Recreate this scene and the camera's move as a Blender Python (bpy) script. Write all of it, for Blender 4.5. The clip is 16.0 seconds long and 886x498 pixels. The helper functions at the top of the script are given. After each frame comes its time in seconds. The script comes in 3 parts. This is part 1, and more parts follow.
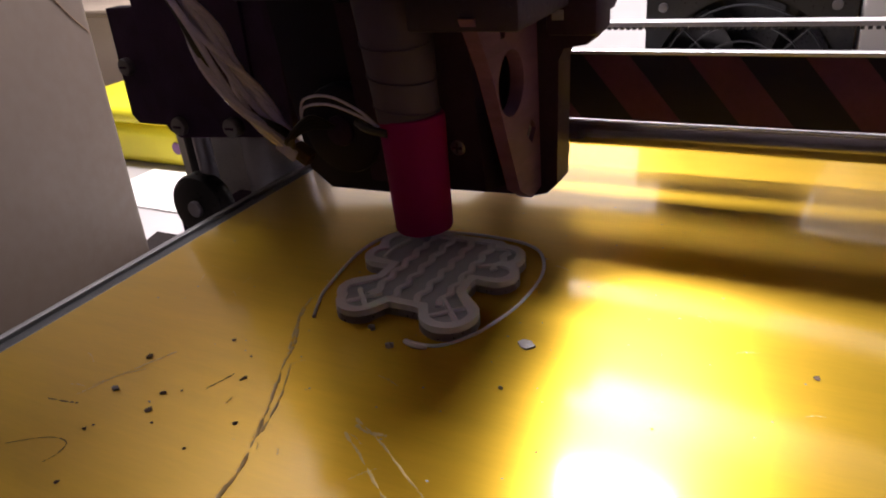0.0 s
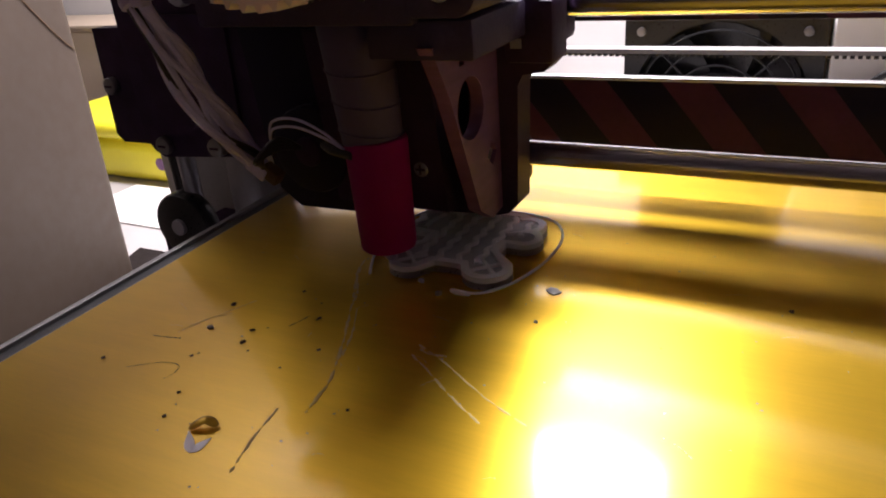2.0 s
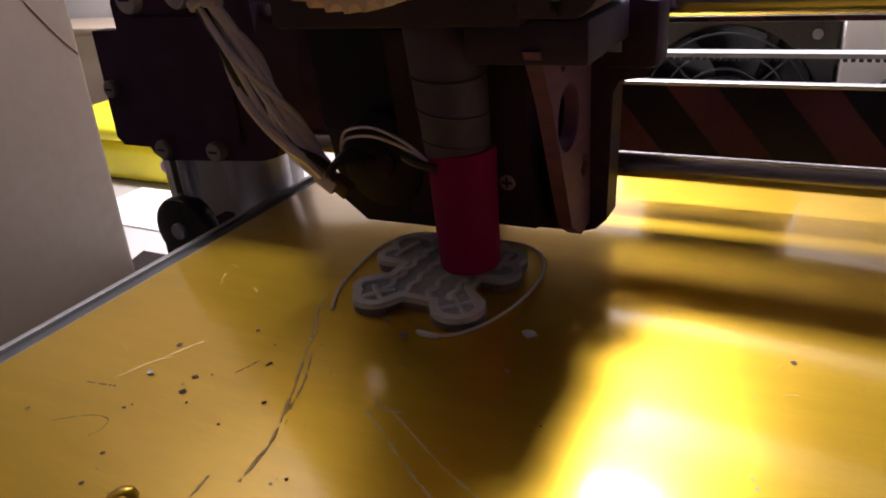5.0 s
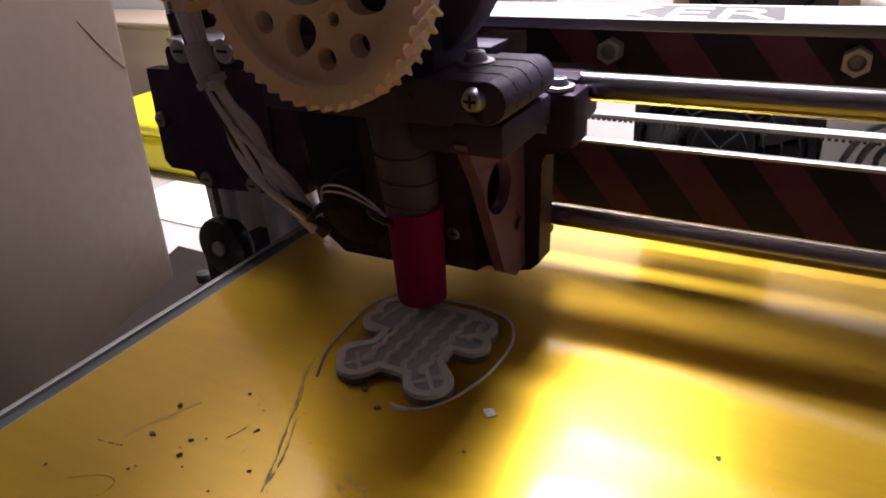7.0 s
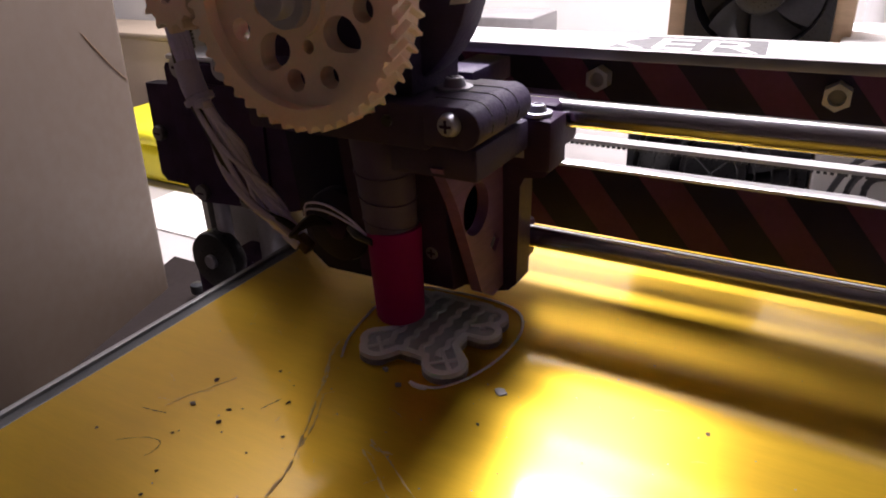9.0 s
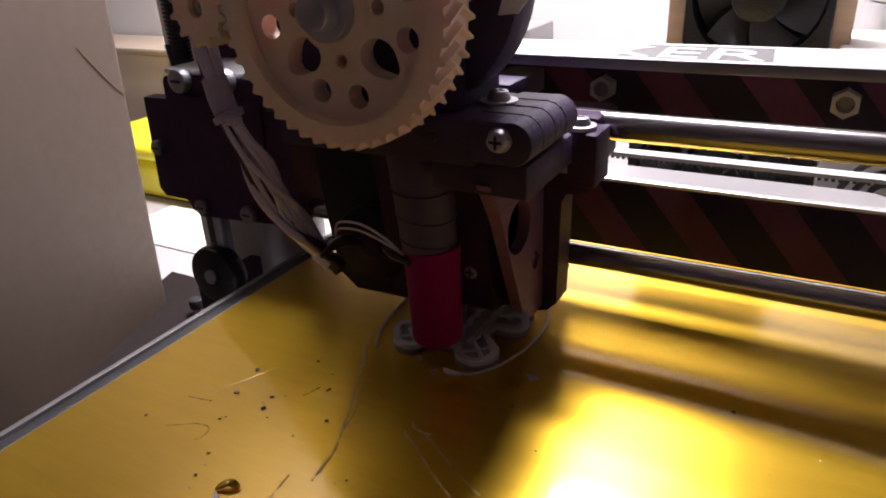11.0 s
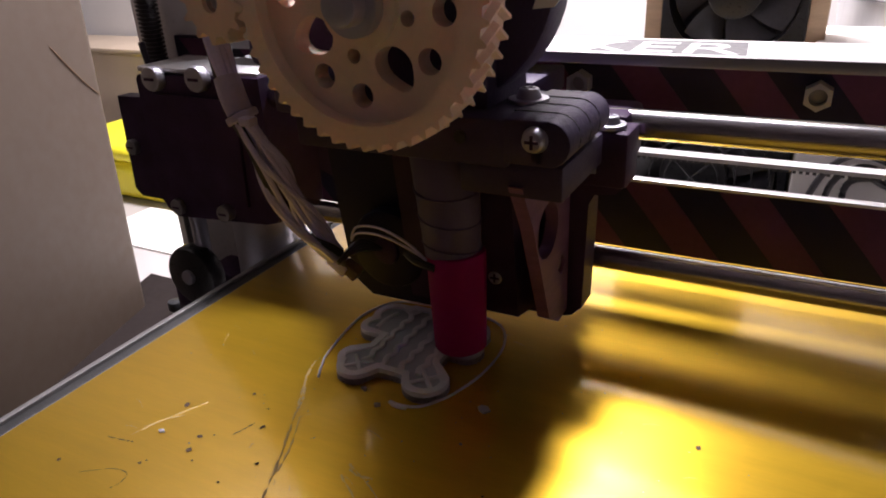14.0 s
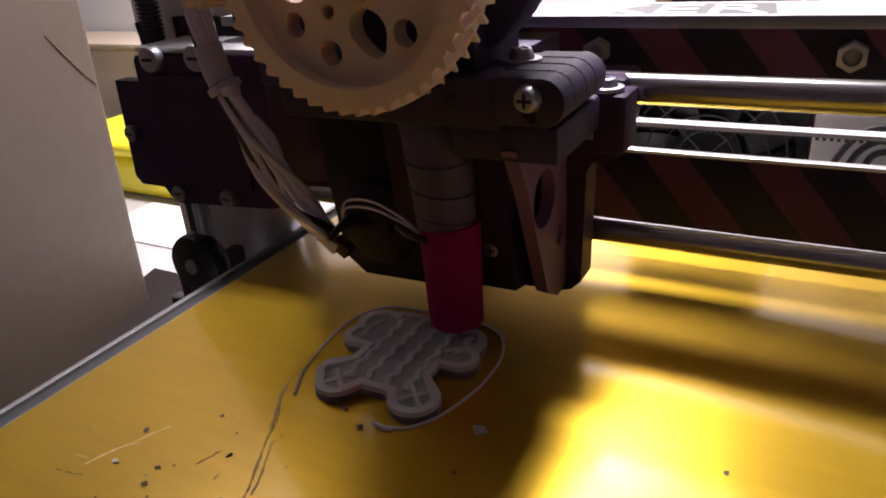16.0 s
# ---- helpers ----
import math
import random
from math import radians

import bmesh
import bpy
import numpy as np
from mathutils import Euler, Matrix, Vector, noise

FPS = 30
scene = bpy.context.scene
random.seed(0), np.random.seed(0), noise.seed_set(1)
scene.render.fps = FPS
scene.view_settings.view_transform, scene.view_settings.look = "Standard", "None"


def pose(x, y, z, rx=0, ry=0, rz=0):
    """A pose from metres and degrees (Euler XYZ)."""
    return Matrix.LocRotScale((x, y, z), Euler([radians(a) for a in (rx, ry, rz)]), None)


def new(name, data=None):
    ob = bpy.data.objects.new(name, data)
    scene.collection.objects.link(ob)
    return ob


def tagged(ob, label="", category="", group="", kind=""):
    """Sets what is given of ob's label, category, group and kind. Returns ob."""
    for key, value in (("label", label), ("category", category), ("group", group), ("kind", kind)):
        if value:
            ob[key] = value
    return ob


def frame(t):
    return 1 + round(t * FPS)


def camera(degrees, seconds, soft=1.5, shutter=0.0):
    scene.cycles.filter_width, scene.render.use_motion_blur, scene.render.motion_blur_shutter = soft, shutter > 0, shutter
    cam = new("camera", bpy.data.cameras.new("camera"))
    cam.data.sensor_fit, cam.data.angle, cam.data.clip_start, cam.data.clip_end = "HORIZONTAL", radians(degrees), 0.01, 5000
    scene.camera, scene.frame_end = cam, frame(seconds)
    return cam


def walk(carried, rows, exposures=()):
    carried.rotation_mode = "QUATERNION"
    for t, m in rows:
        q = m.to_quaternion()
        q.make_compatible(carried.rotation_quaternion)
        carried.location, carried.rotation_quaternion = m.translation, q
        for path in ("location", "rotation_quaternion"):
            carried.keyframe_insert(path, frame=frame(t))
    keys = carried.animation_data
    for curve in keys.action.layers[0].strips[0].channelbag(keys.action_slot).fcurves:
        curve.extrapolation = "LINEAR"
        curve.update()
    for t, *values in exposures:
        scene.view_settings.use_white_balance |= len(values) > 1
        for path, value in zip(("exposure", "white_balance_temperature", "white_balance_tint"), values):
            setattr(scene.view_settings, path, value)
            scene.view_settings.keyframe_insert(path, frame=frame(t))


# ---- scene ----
# ---------------------------------------------------------------- camera
cam = camera(64.2, 16.0, soft=1.9)
walk(cam, [
    (0, pose(0.07935, -0.12622, 0.08791, 63.288, 5.148, 27.136)),
    (0.5, pose(0.08002, -0.12626, 0.08826, 64.037, 5.007, 26.924)),
    (1, pose(0.08020, -0.12673, 0.08828, 64.002, 4.734, 26.457)),
    (1.5, pose(0.08048, -0.12712, 0.08924, 64.115, 4.648, 26.279)),
    (2, pose(0.08157, -0.12813, 0.09099, 64.406, 4.426, 26.061)),
    (2.5, pose(0.08101, -0.12653, 0.08918, 64.627, 3.776, 25.965)),
    (3, pose(0.08244, -0.12701, 0.09107, 65.300, 4.379, 25.610)),
    (3.5, pose(0.08283, -0.12527, 0.08937, 65.130, 4.349, 25.253)),
    (4, pose(0.08141, -0.11837, 0.08338, 64.913, 4.466, 25.371)),
    (4.2, pose(0.08059, -0.12161, 0.08393, 65.527, 4.421, 25.203)),
    (6.3, pose(0.08936, -0.12626, 0.10949, 62.936, 4.759, 29.775)),
    (6.5, pose(0.09094, -0.13112, 0.11325, 63.636, 4.568, 29.448)),
    (7, pose(0.09693, -0.13911, 0.12194, 63.178, 3.452, 29.030)),
    (7.5, pose(0.10242, -0.14000, 0.12607, 63.588, 3.714, 29.492)),
    (8, pose(0.10408, -0.14208, 0.12575, 63.625, 2.615, 30.455)),
    (8.5, pose(0.10452, -0.14054, 0.12602, 64.097, 2.349, 30.059)),
    (9, pose(0.10192, -0.13880, 0.12491, 64.400, 2.175, 29.654)),
    (9.2, pose(0.10218, -0.13639, 0.12206, 65.155, 2.481, 29.866)),
    (11.5, pose(0.09709, -0.13782, 0.12438, 65.426, 2.800, 28.586)),
    (12, pose(0.09919, -0.13712, 0.12343, 65.664, 2.983, 28.001)),
    (12.5, pose(0.10027, -0.13573, 0.12320, 65.623, 2.886, 27.563)),
    (13, pose(0.10279, -0.13376, 0.12141, 65.243, 2.801, 27.012)),
    (13.5, pose(0.10169, -0.13519, 0.12173, 65.237, 2.669, 27.313)),
    (14, pose(0.09938, -0.13616, 0.12237, 65.253, 2.668, 27.676)),
    (14.5, pose(0.09887, -0.13530, 0.12006, 65.159, 3.089, 27.712)),
    (15, pose(0.09747, -0.13321, 0.11687, 65.217, 3.340, 27.579)),
    (15.5, pose(0.09529, -0.13188, 0.11601, 64.915, 3.426, 27.347)),
    (16, pose(0.09238, -0.13188, 0.11348, 64.876, 3.754, 27.416)),
], exposures=[(0, 0.0, 6200, 21), (16, 0.0, 6200, 21)])

# ---------------------------------------------------------------- world and light
world = bpy.data.worlds.new("world")
scene.world = world
world.use_nodes = True
world.node_tree.nodes["Background"].inputs[0].default_value = (0.75, 0.78, 0.9, 1)
world.node_tree.nodes["Background"].inputs[1].default_value = 0.05

LAMP_AT = (-0.12, 0.39, 0.67)
LAMP_TILT = 4
lamp_data = bpy.data.lights.new("shelf_light", "AREA")
lamp_data.shape, lamp_data.size, lamp_data.size_y = "RECTANGLE", 0.36, 0.10
lamp_data.energy, lamp_data.color = 16.8, (1.0, 0.96, 0.93)
lamp = new("shelf_light", lamp_data)
lamp.matrix_world = pose(*LAMP_AT, LAMP_TILT, 0, 0)

# ---------------------------------------------------------------- materials


def material(name, colour, rough=0.5, metal=0.0, scale=60.0, vary=0.15, bump=0.15, fine=None, coat=0.0, stretch=(1, 1, 1), trans=0.0,
             specular=0.5, rough_vary=0.12, emission=None, subsurface=0.0):
    """A procedural surface: colour varied at two scales, uneven gloss and a fine relief."""
    m = bpy.data.materials.new(name)
    m.use_nodes = True
    n, link = m.node_tree.nodes, m.node_tree.links.new
    b = n["Principled BSDF"]
    co = n.new("ShaderNodeTexCoord")
    mp = n.new("ShaderNodeMapping")
    mp.inputs["Scale"].default_value = stretch
    link(co.outputs["Object"], mp.inputs[0])
    big, small = n.new("ShaderNodeTexNoise"), n.new("ShaderNodeTexNoise")
    for tex, s, d in ((big, scale, 3), (small, fine or scale * 14, 5)):
        tex.inputs["Scale"].default_value = s
        tex.inputs["Detail"].default_value = d
        link(mp.outputs[0], tex.inputs["Vector"])
    mix = n.new("ShaderNodeMath")
    mix.operation = "MULTIPLY_ADD"
    link(big.outputs[0], mix.inputs[0])
    mix.inputs[1].default_value = 0.65
    half = n.new("ShaderNodeMath")
    half.operation = "MULTIPLY"
    half.inputs[1].default_value = 0.35
    link(small.outputs[0], half.inputs[0])
    link(half.outputs[0], mix.inputs[2])
    ramp = n.new("ShaderNodeMapRange")
    ramp.inputs[1].default_value, ramp.inputs[2].default_value = 0.3, 0.7
    ramp.inputs[3].default_value, ramp.inputs[4].default_value = 1 - vary, 1 + vary
    link(mix.outputs[0], ramp.inputs[0])
    tint = n.new("ShaderNodeVectorMath")
    tint.operation = "SCALE"
    tint.inputs[0].default_value = colour
    link(ramp.outputs[0], tint.inputs["Scale"])
    link(tint.outputs[0], b.inputs["Base Color"])
    rr = n.new("ShaderNodeMapRange")
    rr.inputs[1].default_value, rr.inputs[2].default_value = 0.3, 0.7
    rr.inputs[3].default_value, rr.inputs[4].default_value = max(rough - rough_vary * rough, 0.01), min(rough + rough_vary * rough, 1)
    link(small.outputs[0], rr.inputs[0])
    link(rr.outputs[0], b.inputs["Roughness"])
    b.inputs["Metallic"].default_value = metal
    b.inputs["Coat Weight"].default_value = coat
    b.inputs["Coat Roughness"].default_value = 0.08
    b.inputs["Transmission Weight"].default_value = trans
    b.inputs["Specular IOR Level"].default_value = specular
    if subsurface:
        b.inputs["Subsurface Weight"].default_value = subsurface
        b.inputs["Subsurface Scale"].default_value = 0.004
    if emission:
        b.inputs["Emission Color"].default_value = (*emission[:3], 1)
        b.inputs["Emission Strength"].default_value = emission[3]
    if bump:
        bp = n.new("ShaderNodeBump")
        bp.inputs["Strength"].default_value = bump
        bp.inputs["Distance"].default_value = 0.0006
        link(small.outputs[0], bp.inputs["Height"])
        link(bp.outputs[0], b.inputs["Normal"])
    return m


GOLD = material("gold_film", (0.94, 0.595, 0.035), 0.34, 0.82, 25, 0.06, 0.0, fine=160, stretch=(1, 9, 1), rough_vary=0.02)
# the film is wiped along its length, so its gloss is drawn out that way
GRAIN = GOLD.node_tree.nodes.new("ShaderNodeCombineXYZ")
GRAIN.inputs[1].default_value = 1.0
GOLD.node_tree.links.new(GRAIN.outputs[0], GOLD.node_tree.nodes["Principled BSDF"].inputs["Tangent"])
GOLD.node_tree.nodes["Principled BSDF"].inputs["Anisotropic"].default_value = 0.55
GOLD.node_tree.nodes["Principled BSDF"].inputs["Coat Weight"].default_value = 1.0
GOLD.node_tree.nodes["Principled BSDF"].inputs["Coat Roughness"].default_value = 0.11
BLACK = material("black_plastic", (0.050, 0.026, 0.064), 0.5, 0, 80, 0.3, 0.25, specular=0.12)
BLACKSOFT = material("matt_black_plastic", (0.050, 0.034, 0.082), 0.55, 0, 70, 0.25, 0.35, fine=900, specular=0.3)
BRACKET = material("burgundy_black_plastic", (0.18, 0.08, 0.20), 0.5, 0, 70, 0.2, 0.35, fine=900, stretch=(1, 1, 6))
NAVY = material("dark_acrylic", (0.018, 0.013, 0.034), 0.5, 0, 40, 0.2, 0.01, specular=0.2)
MAROON = material("maroon_tape", (0.095, 0.03, 0.075), 0.5, 0, 40, 0.2, 0.03, specular=0.2)
CREAM = material("cream_printed_plastic", (0.88, 0.68, 0.54), 0.5, 0, 60, 0.07, 0.3, fine=700, stretch=(1, 8, 1), subsurface=0.25)
INFILL = material("thin_translucent_plastic", (0.58, 0.55, 0.57), 0.4, 0, 90, 0.1, 0.25, fine=1400, subsurface=0.2)
# lower print layers: translucent, with the sides' shade put into the darker colour
SHADECLEAR = material("side_shaded_translucent_plastic", (0.42, 0.34, 0.32), 0.3, 0, 90, 0.1, 0.25, fine=1400, trans=0.55)
PRINTED = material("milky_printed_plastic", (0.88, 0.83, 0.83), 0.42, 0, 90, 0.08, 0.3, fine=1400, stretch=(1, 1, 8), subsurface=0.2)
STEEL = material("polished_steel", (0.46, 0.45, 0.46), 0.22, 1, 40, 0.06, 0.02, stretch=(0.2, 4, 4))
ZINC = material("zinc_plated_steel", (0.46, 0.46, 0.52), 0.4, 0.75, 140, 0.12, 0.08)
ALU = material("brushed_aluminium", (0.72, 0.72, 0.73), 0.36, 0.9, 50, 0.06, 0.06, stretch=(1, 12, 1))
ALUPAINT = material("white_painted_aluminium", (0.84, 0.83, 0.82), 0.3, 0, 30, 0.04, 0.03)
EDGE = material("worn_grey_metal", (0.29, 0.28, 0.28), 0.4, 0.5, 50, 0.12, 0.06, stretch=(3, 0.3, 3))
PLATE = material("dull_aluminium_plate", (0.30, 0.29, 0.29), 0.4, 0.2, 30, 0.06, 0.03)
GREYEDGE = material("grey_anodised_edge", (0.28, 0.27, 0.28), 0.35, 0.6, 60, 0.1, 0.05, stretch=(0.3, 3, 3))
RED = material("red_silicone_sleeve", (0.28, 0.003, 0.12), 0.6, 0, 70, 0.12, 0.2, fine=500, specular=0.12)
TAN = material("tan_heatproof_tape", (0.088, 0.064, 0.15), 0.6, 0, 60, 0.15, 0.25, fine=400)
WIRE = material("grey_wire_insulation", (0.62, 0.58, 0.86), 0.13, 0, 80, 0.15, 0.08, specular=0.9)
DARKWIRE = material("black_wire_insulation", (0.03, 0.028, 0.03), 0.35, 0, 80, 0.2, 0.05)
TIE = material("translucent_cable_tie", (0.46, 0.42, 0.60), 0.3, 0, 80, 0.1, 0.1)
WALLPAINT = material("white_wall_paint", (0.72, 0.70, 0.68), 0.8, 0, 4, 0.03, 0.1, fine=90)
# for unseen walls and ceiling only: pale mauve added to bounce purplish fill forward
FILLPAINT = material("mauve_grey_fill_paint", (0.78, 0.70, 0.76), 0.85, 0, 4, 0.05, 0.1, fine=90)
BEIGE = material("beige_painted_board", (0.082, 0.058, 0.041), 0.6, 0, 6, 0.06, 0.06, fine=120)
BASEPLATE = material("dark_brown_board", (0.02, 0.015, 0.014), 0.8, 0, 20, 0.15, 0.1, fine=200, specular=0.1)
TABLE = material("pale_grey_tabletop", (0.45, 0.42, 0.41), 0.5, 0, 8, 0.06, 0.05, fine=160)
YELLOW = material("yellow_plastic", (0.85, 0.76, 0.03), 0.4, 0, 20, 0.05, 0.03)
CARD = material("beige_cardboard", (0.45, 0.36, 0.27), 0.7, 0, 12, 0.08, 0.08, fine=200)
WOOD = material("pale_plywood", (0.55, 0.40, 0.26), 0.6, 0, 30, 0.15, 0.15, stretch=(1, 1, 8))
PAPER = material("white_cardboard", (0.86, 0.84, 0.80), 0.7, 0, 12, 0.04, 0.05)
GRAFITE = material("grey_lettering", (0.06, 0.058, 0.062), 0.5, 0, 40, 0.1, 0.05)
SPECK = material("burnt_brown_residue", (0.10, 0.05, 0.015), 0.6, 0, 300, 0.3, 0.3)
FLAKE = material("clear_plastic_flake", (0.62, 0.58, 0.54), 0.2, 0, 200, 0.1, 0.3, trans=0.25)
BARE = material("bare_scuffed_aluminium", (0.90, 0.88, 0.92), 0.4, 0.4, 200, 0.08, 0.1)
SCRATCH = material("scuffed_film", (0.80, 0.60, 0.24), 0.38, 0.35, 300, 0.2, 0.2)
RUBBER = material("black_belt_rubber", (0.045, 0.045, 0.045), 0.55, 0, 90, 0.2, 0.2)
BELTBACK = material("worn_belt_back", (0.42, 0.41, 0.41), 0.45, 0, 90, 0.2, 0.2)
FANBLACK = material("satin_black_fan_plastic", (0.022, 0.023, 0.026), 0.3, 0, 50, 0.2, 0.05)
GLASSY = material("smoky_fan_blade", (0.10, 0.10, 0.11), 0.15, 0, 50, 0.2, 0.02)
LAMPGLOW = material("lamp_diffuser", (0.9, 0.9, 0.88), 0.5, 0, 5, 0.02, 0, emission=(1.0, 0.93, 0.85, 4.0))
FLOORMAT = material("wooden_floor", (0.32, 0.21, 0.13), 0.45, 0, 8, 0.2, 0.1, stretch=(8, 1, 1))

# ---------------------------------------------------------------- mesh helpers; lengths in centimetres
CM = 0.01
BASE = {}


def mesh_of(name, bm, mat, origin):
    for v in bm.verts:
        v.co = (v.co - Vector(origin)) * CM
    bmesh.ops.recalc_face_normals(bm, faces=bm.faces[:])
    me = bpy.data.meshes.new(name)
    bm.to_mesh(me)
    bm.free()
    me.materials.append(mat)
    return me


def shade(me, angle=40):
    for p in me.polygons:
        p.use_smooth = True
    me.set_sharp_from_angle(angle=radians(angle))


def thing(name, origin, label, category, group="", kind=""):
    ob = new(name)
    ob.empty_display_size = 0.01
    ob.matrix_world = Matrix.Translation(Vector(origin) * CM)
    BASE[ob.name] = Vector(origin)
    return tagged(ob, label, category, group, kind)


def part(name, bm, mat, parent, label="", at=None):
    """One mesh under a thing or a part. at: a base of its own, for a part that turns."""
    base = Vector(at) if at else BASE[parent.name]
    me = mesh_of(name, bm, mat, base)
    shade(me)
    ob = new(name, me)
    ob.parent = parent
    if at:
        ob.location = (base - BASE[parent.name]) * CM
    BASE[ob.name] = base
    return tagged(ob, label)


def solid(name, bm, mat, origin, label, category, group="", kind=""):
    """A thing that is one mesh."""
    me = mesh_of(name, bm, mat, origin)
    shade(me)
    ob = new(name, me)
    ob.matrix_world = Matrix.Translation(Vector(origin) * CM)
    BASE[ob.name] = Vector(origin)
    return tagged(ob, label, category, group, kind)


def box(x0, x1, y0, y1, z0, z1, bevel=0.0, bm=None, seg=2):
    own = bmesh.new()
    bmesh.ops.create_cube(own, size=1)
    for v in own.verts:
        v.co = Vector(((x0 + x1) / 2 + v.co.x * (x1 - x0), (y0 + y1) / 2 + v.co.y * (y1 - y0), (z0 + z1) / 2 + v.co.z * (z1 - z0)))
    if bevel:
        bmesh.ops.bevel(own, geom=own.edges[:], offset=bevel, segments=seg, affect="EDGES", profile=0.5)
    return join(bm, own)


def join(bm, own):
    if bm is None:
        return own
    me = bpy.data.meshes.new("tmp")
    own.to_mesh(me)
    own.free()
    bm.from_mesh(me)
    bpy.data.meshes.remove(me)
    return bm


def rod(a, b, r, seg=24, bm=None, r2=None, bevel=0.0):
    a, b = Vector(a), Vector(b)
    own = bmesh.new()
    bmesh.ops.create_cone(own, cap_ends=True, segments=seg, radius1=r, radius2=r if r2 is None else r2, depth=(b - a).length)
    if bevel:
        rims = [e for e in own.edges if abs(e.verts[0].co.z - e.verts[1].co.z) < 1e-6]
        bmesh.ops.bevel(own, geom=rims, offset=bevel, segments=2, affect="EDGES", profile=0.5)
    m = Matrix.Translation((a + b) / 2) @ (b - a).to_track_quat("Z", "Y").to_matrix().to_4x4()
    bmesh.ops.transform(own, matrix=m, verts=own.verts[:])
    return join(bm, own)


def prism(outline, axis, lo, hi, bevel=0.0, holes=(), bm=None):
    """An outline in the plane across axis, drawn out from lo to hi along it. x: (y, z); y: (x, z); z: (x, y)."""
    def put(p, k):
        return {"x": (k, p[0], p[1]), "y": (p[0], k, p[1]), "z": (p[0], p[1], k)}[axis]
    own = bmesh.new()
    loops = [outline, *holes]
    rims = []
    for k in (lo, hi):
        edges = []
        for loop in loops:
            vs = [own.verts.new(put(p, k)) for p in loop]
            es = [own.edges.new((vs[i], vs[(i + 1) % len(vs)])) for i in range(len(vs))]
            edges += es
            rims.append(vs)
        bmesh.ops.triangle_fill(own, use_beauty=True, use_dissolve=False, edges=edges)
    n = len(loops)
    for i in range(n):
        a, b = rims[i], rims[n + i]
        for j in range(len(a)):
            k = (j + 1) % len(a)
            own.faces.new((a[j], a[k], b[k], b[j]))
    bmesh.ops.recalc_face_normals(own, faces=own.faces[:])
    return join(bm, own)


def ring(cx, cy, r, n=24, ry=None, turn=0.0):
    return [(cx + r * math.cos(2 * math.pi * i / n + turn), cy + (ry or r) * math.sin(2 * math.pi * i / n + turn)) for i in range(n)]


def smooth(points, steps=6, closed=False):
    """Points along a Catmull-Rom line through the given ones."""
    pts = [Vector(p) for p in points]
    n, out = len(pts), []
    for i in range(n if closed else n - 1):
        def g(k):
            return pts[k % n] if closed else pts[min(max(k, 0), n - 1)]
        a, b, c, d = g(i - 1), g(i), g(i + 1), g(i + 2)
        for s in range(steps):
            t = s / steps
            out.append(0.5 * (2 * b + (c - a) * t + (2 * a - 5 * b + 4 * c - d) * t * t + (3 * b - a - 3 * c + d) * t ** 3))
    if not closed:
        out.append(pts[-1])
    return out


def tube(points, r, seg=8, closed=False, flat=1.0, bm=None, taper=0.0):
    own = bmesh.new()
    n, rows = len(points), []
    for i, p in enumerate(points):
        a = points[(i - 1) % n] if closed else points[max(i - 1, 0)]
        b = points[(i + 1) % n] if closed else points[min(i + 1, n - 1)]
        d = (b - a).normalized()
        side = d.cross(Vector((0, 0, 1)))
        side = side.normalized() if side.length > 1e-3 else Vector((1, 0, 0))
        up = side.cross(d)
        k = r * (1 - taper * abs(2 * i / max(n - 1, 1) - 1) ** 3)
        rows.append([own.verts.new(p + side * k * math.cos(2 * math.pi * j / seg) + up * k * flat * math.sin(2 * math.pi * j / seg)) for j in range(seg)])
    for i in range(n if closed else n - 1):
        a, b = rows[i], rows[(i + 1) % n]
        for j in range(seg):
            own.faces.new((a[j], a[(j + 1) % seg], b[(j + 1) % seg], b[j]))
    if not closed:
        own.faces.new(rows[0][::-1])
        own.faces.new(rows[-1])
    return join(bm, own)


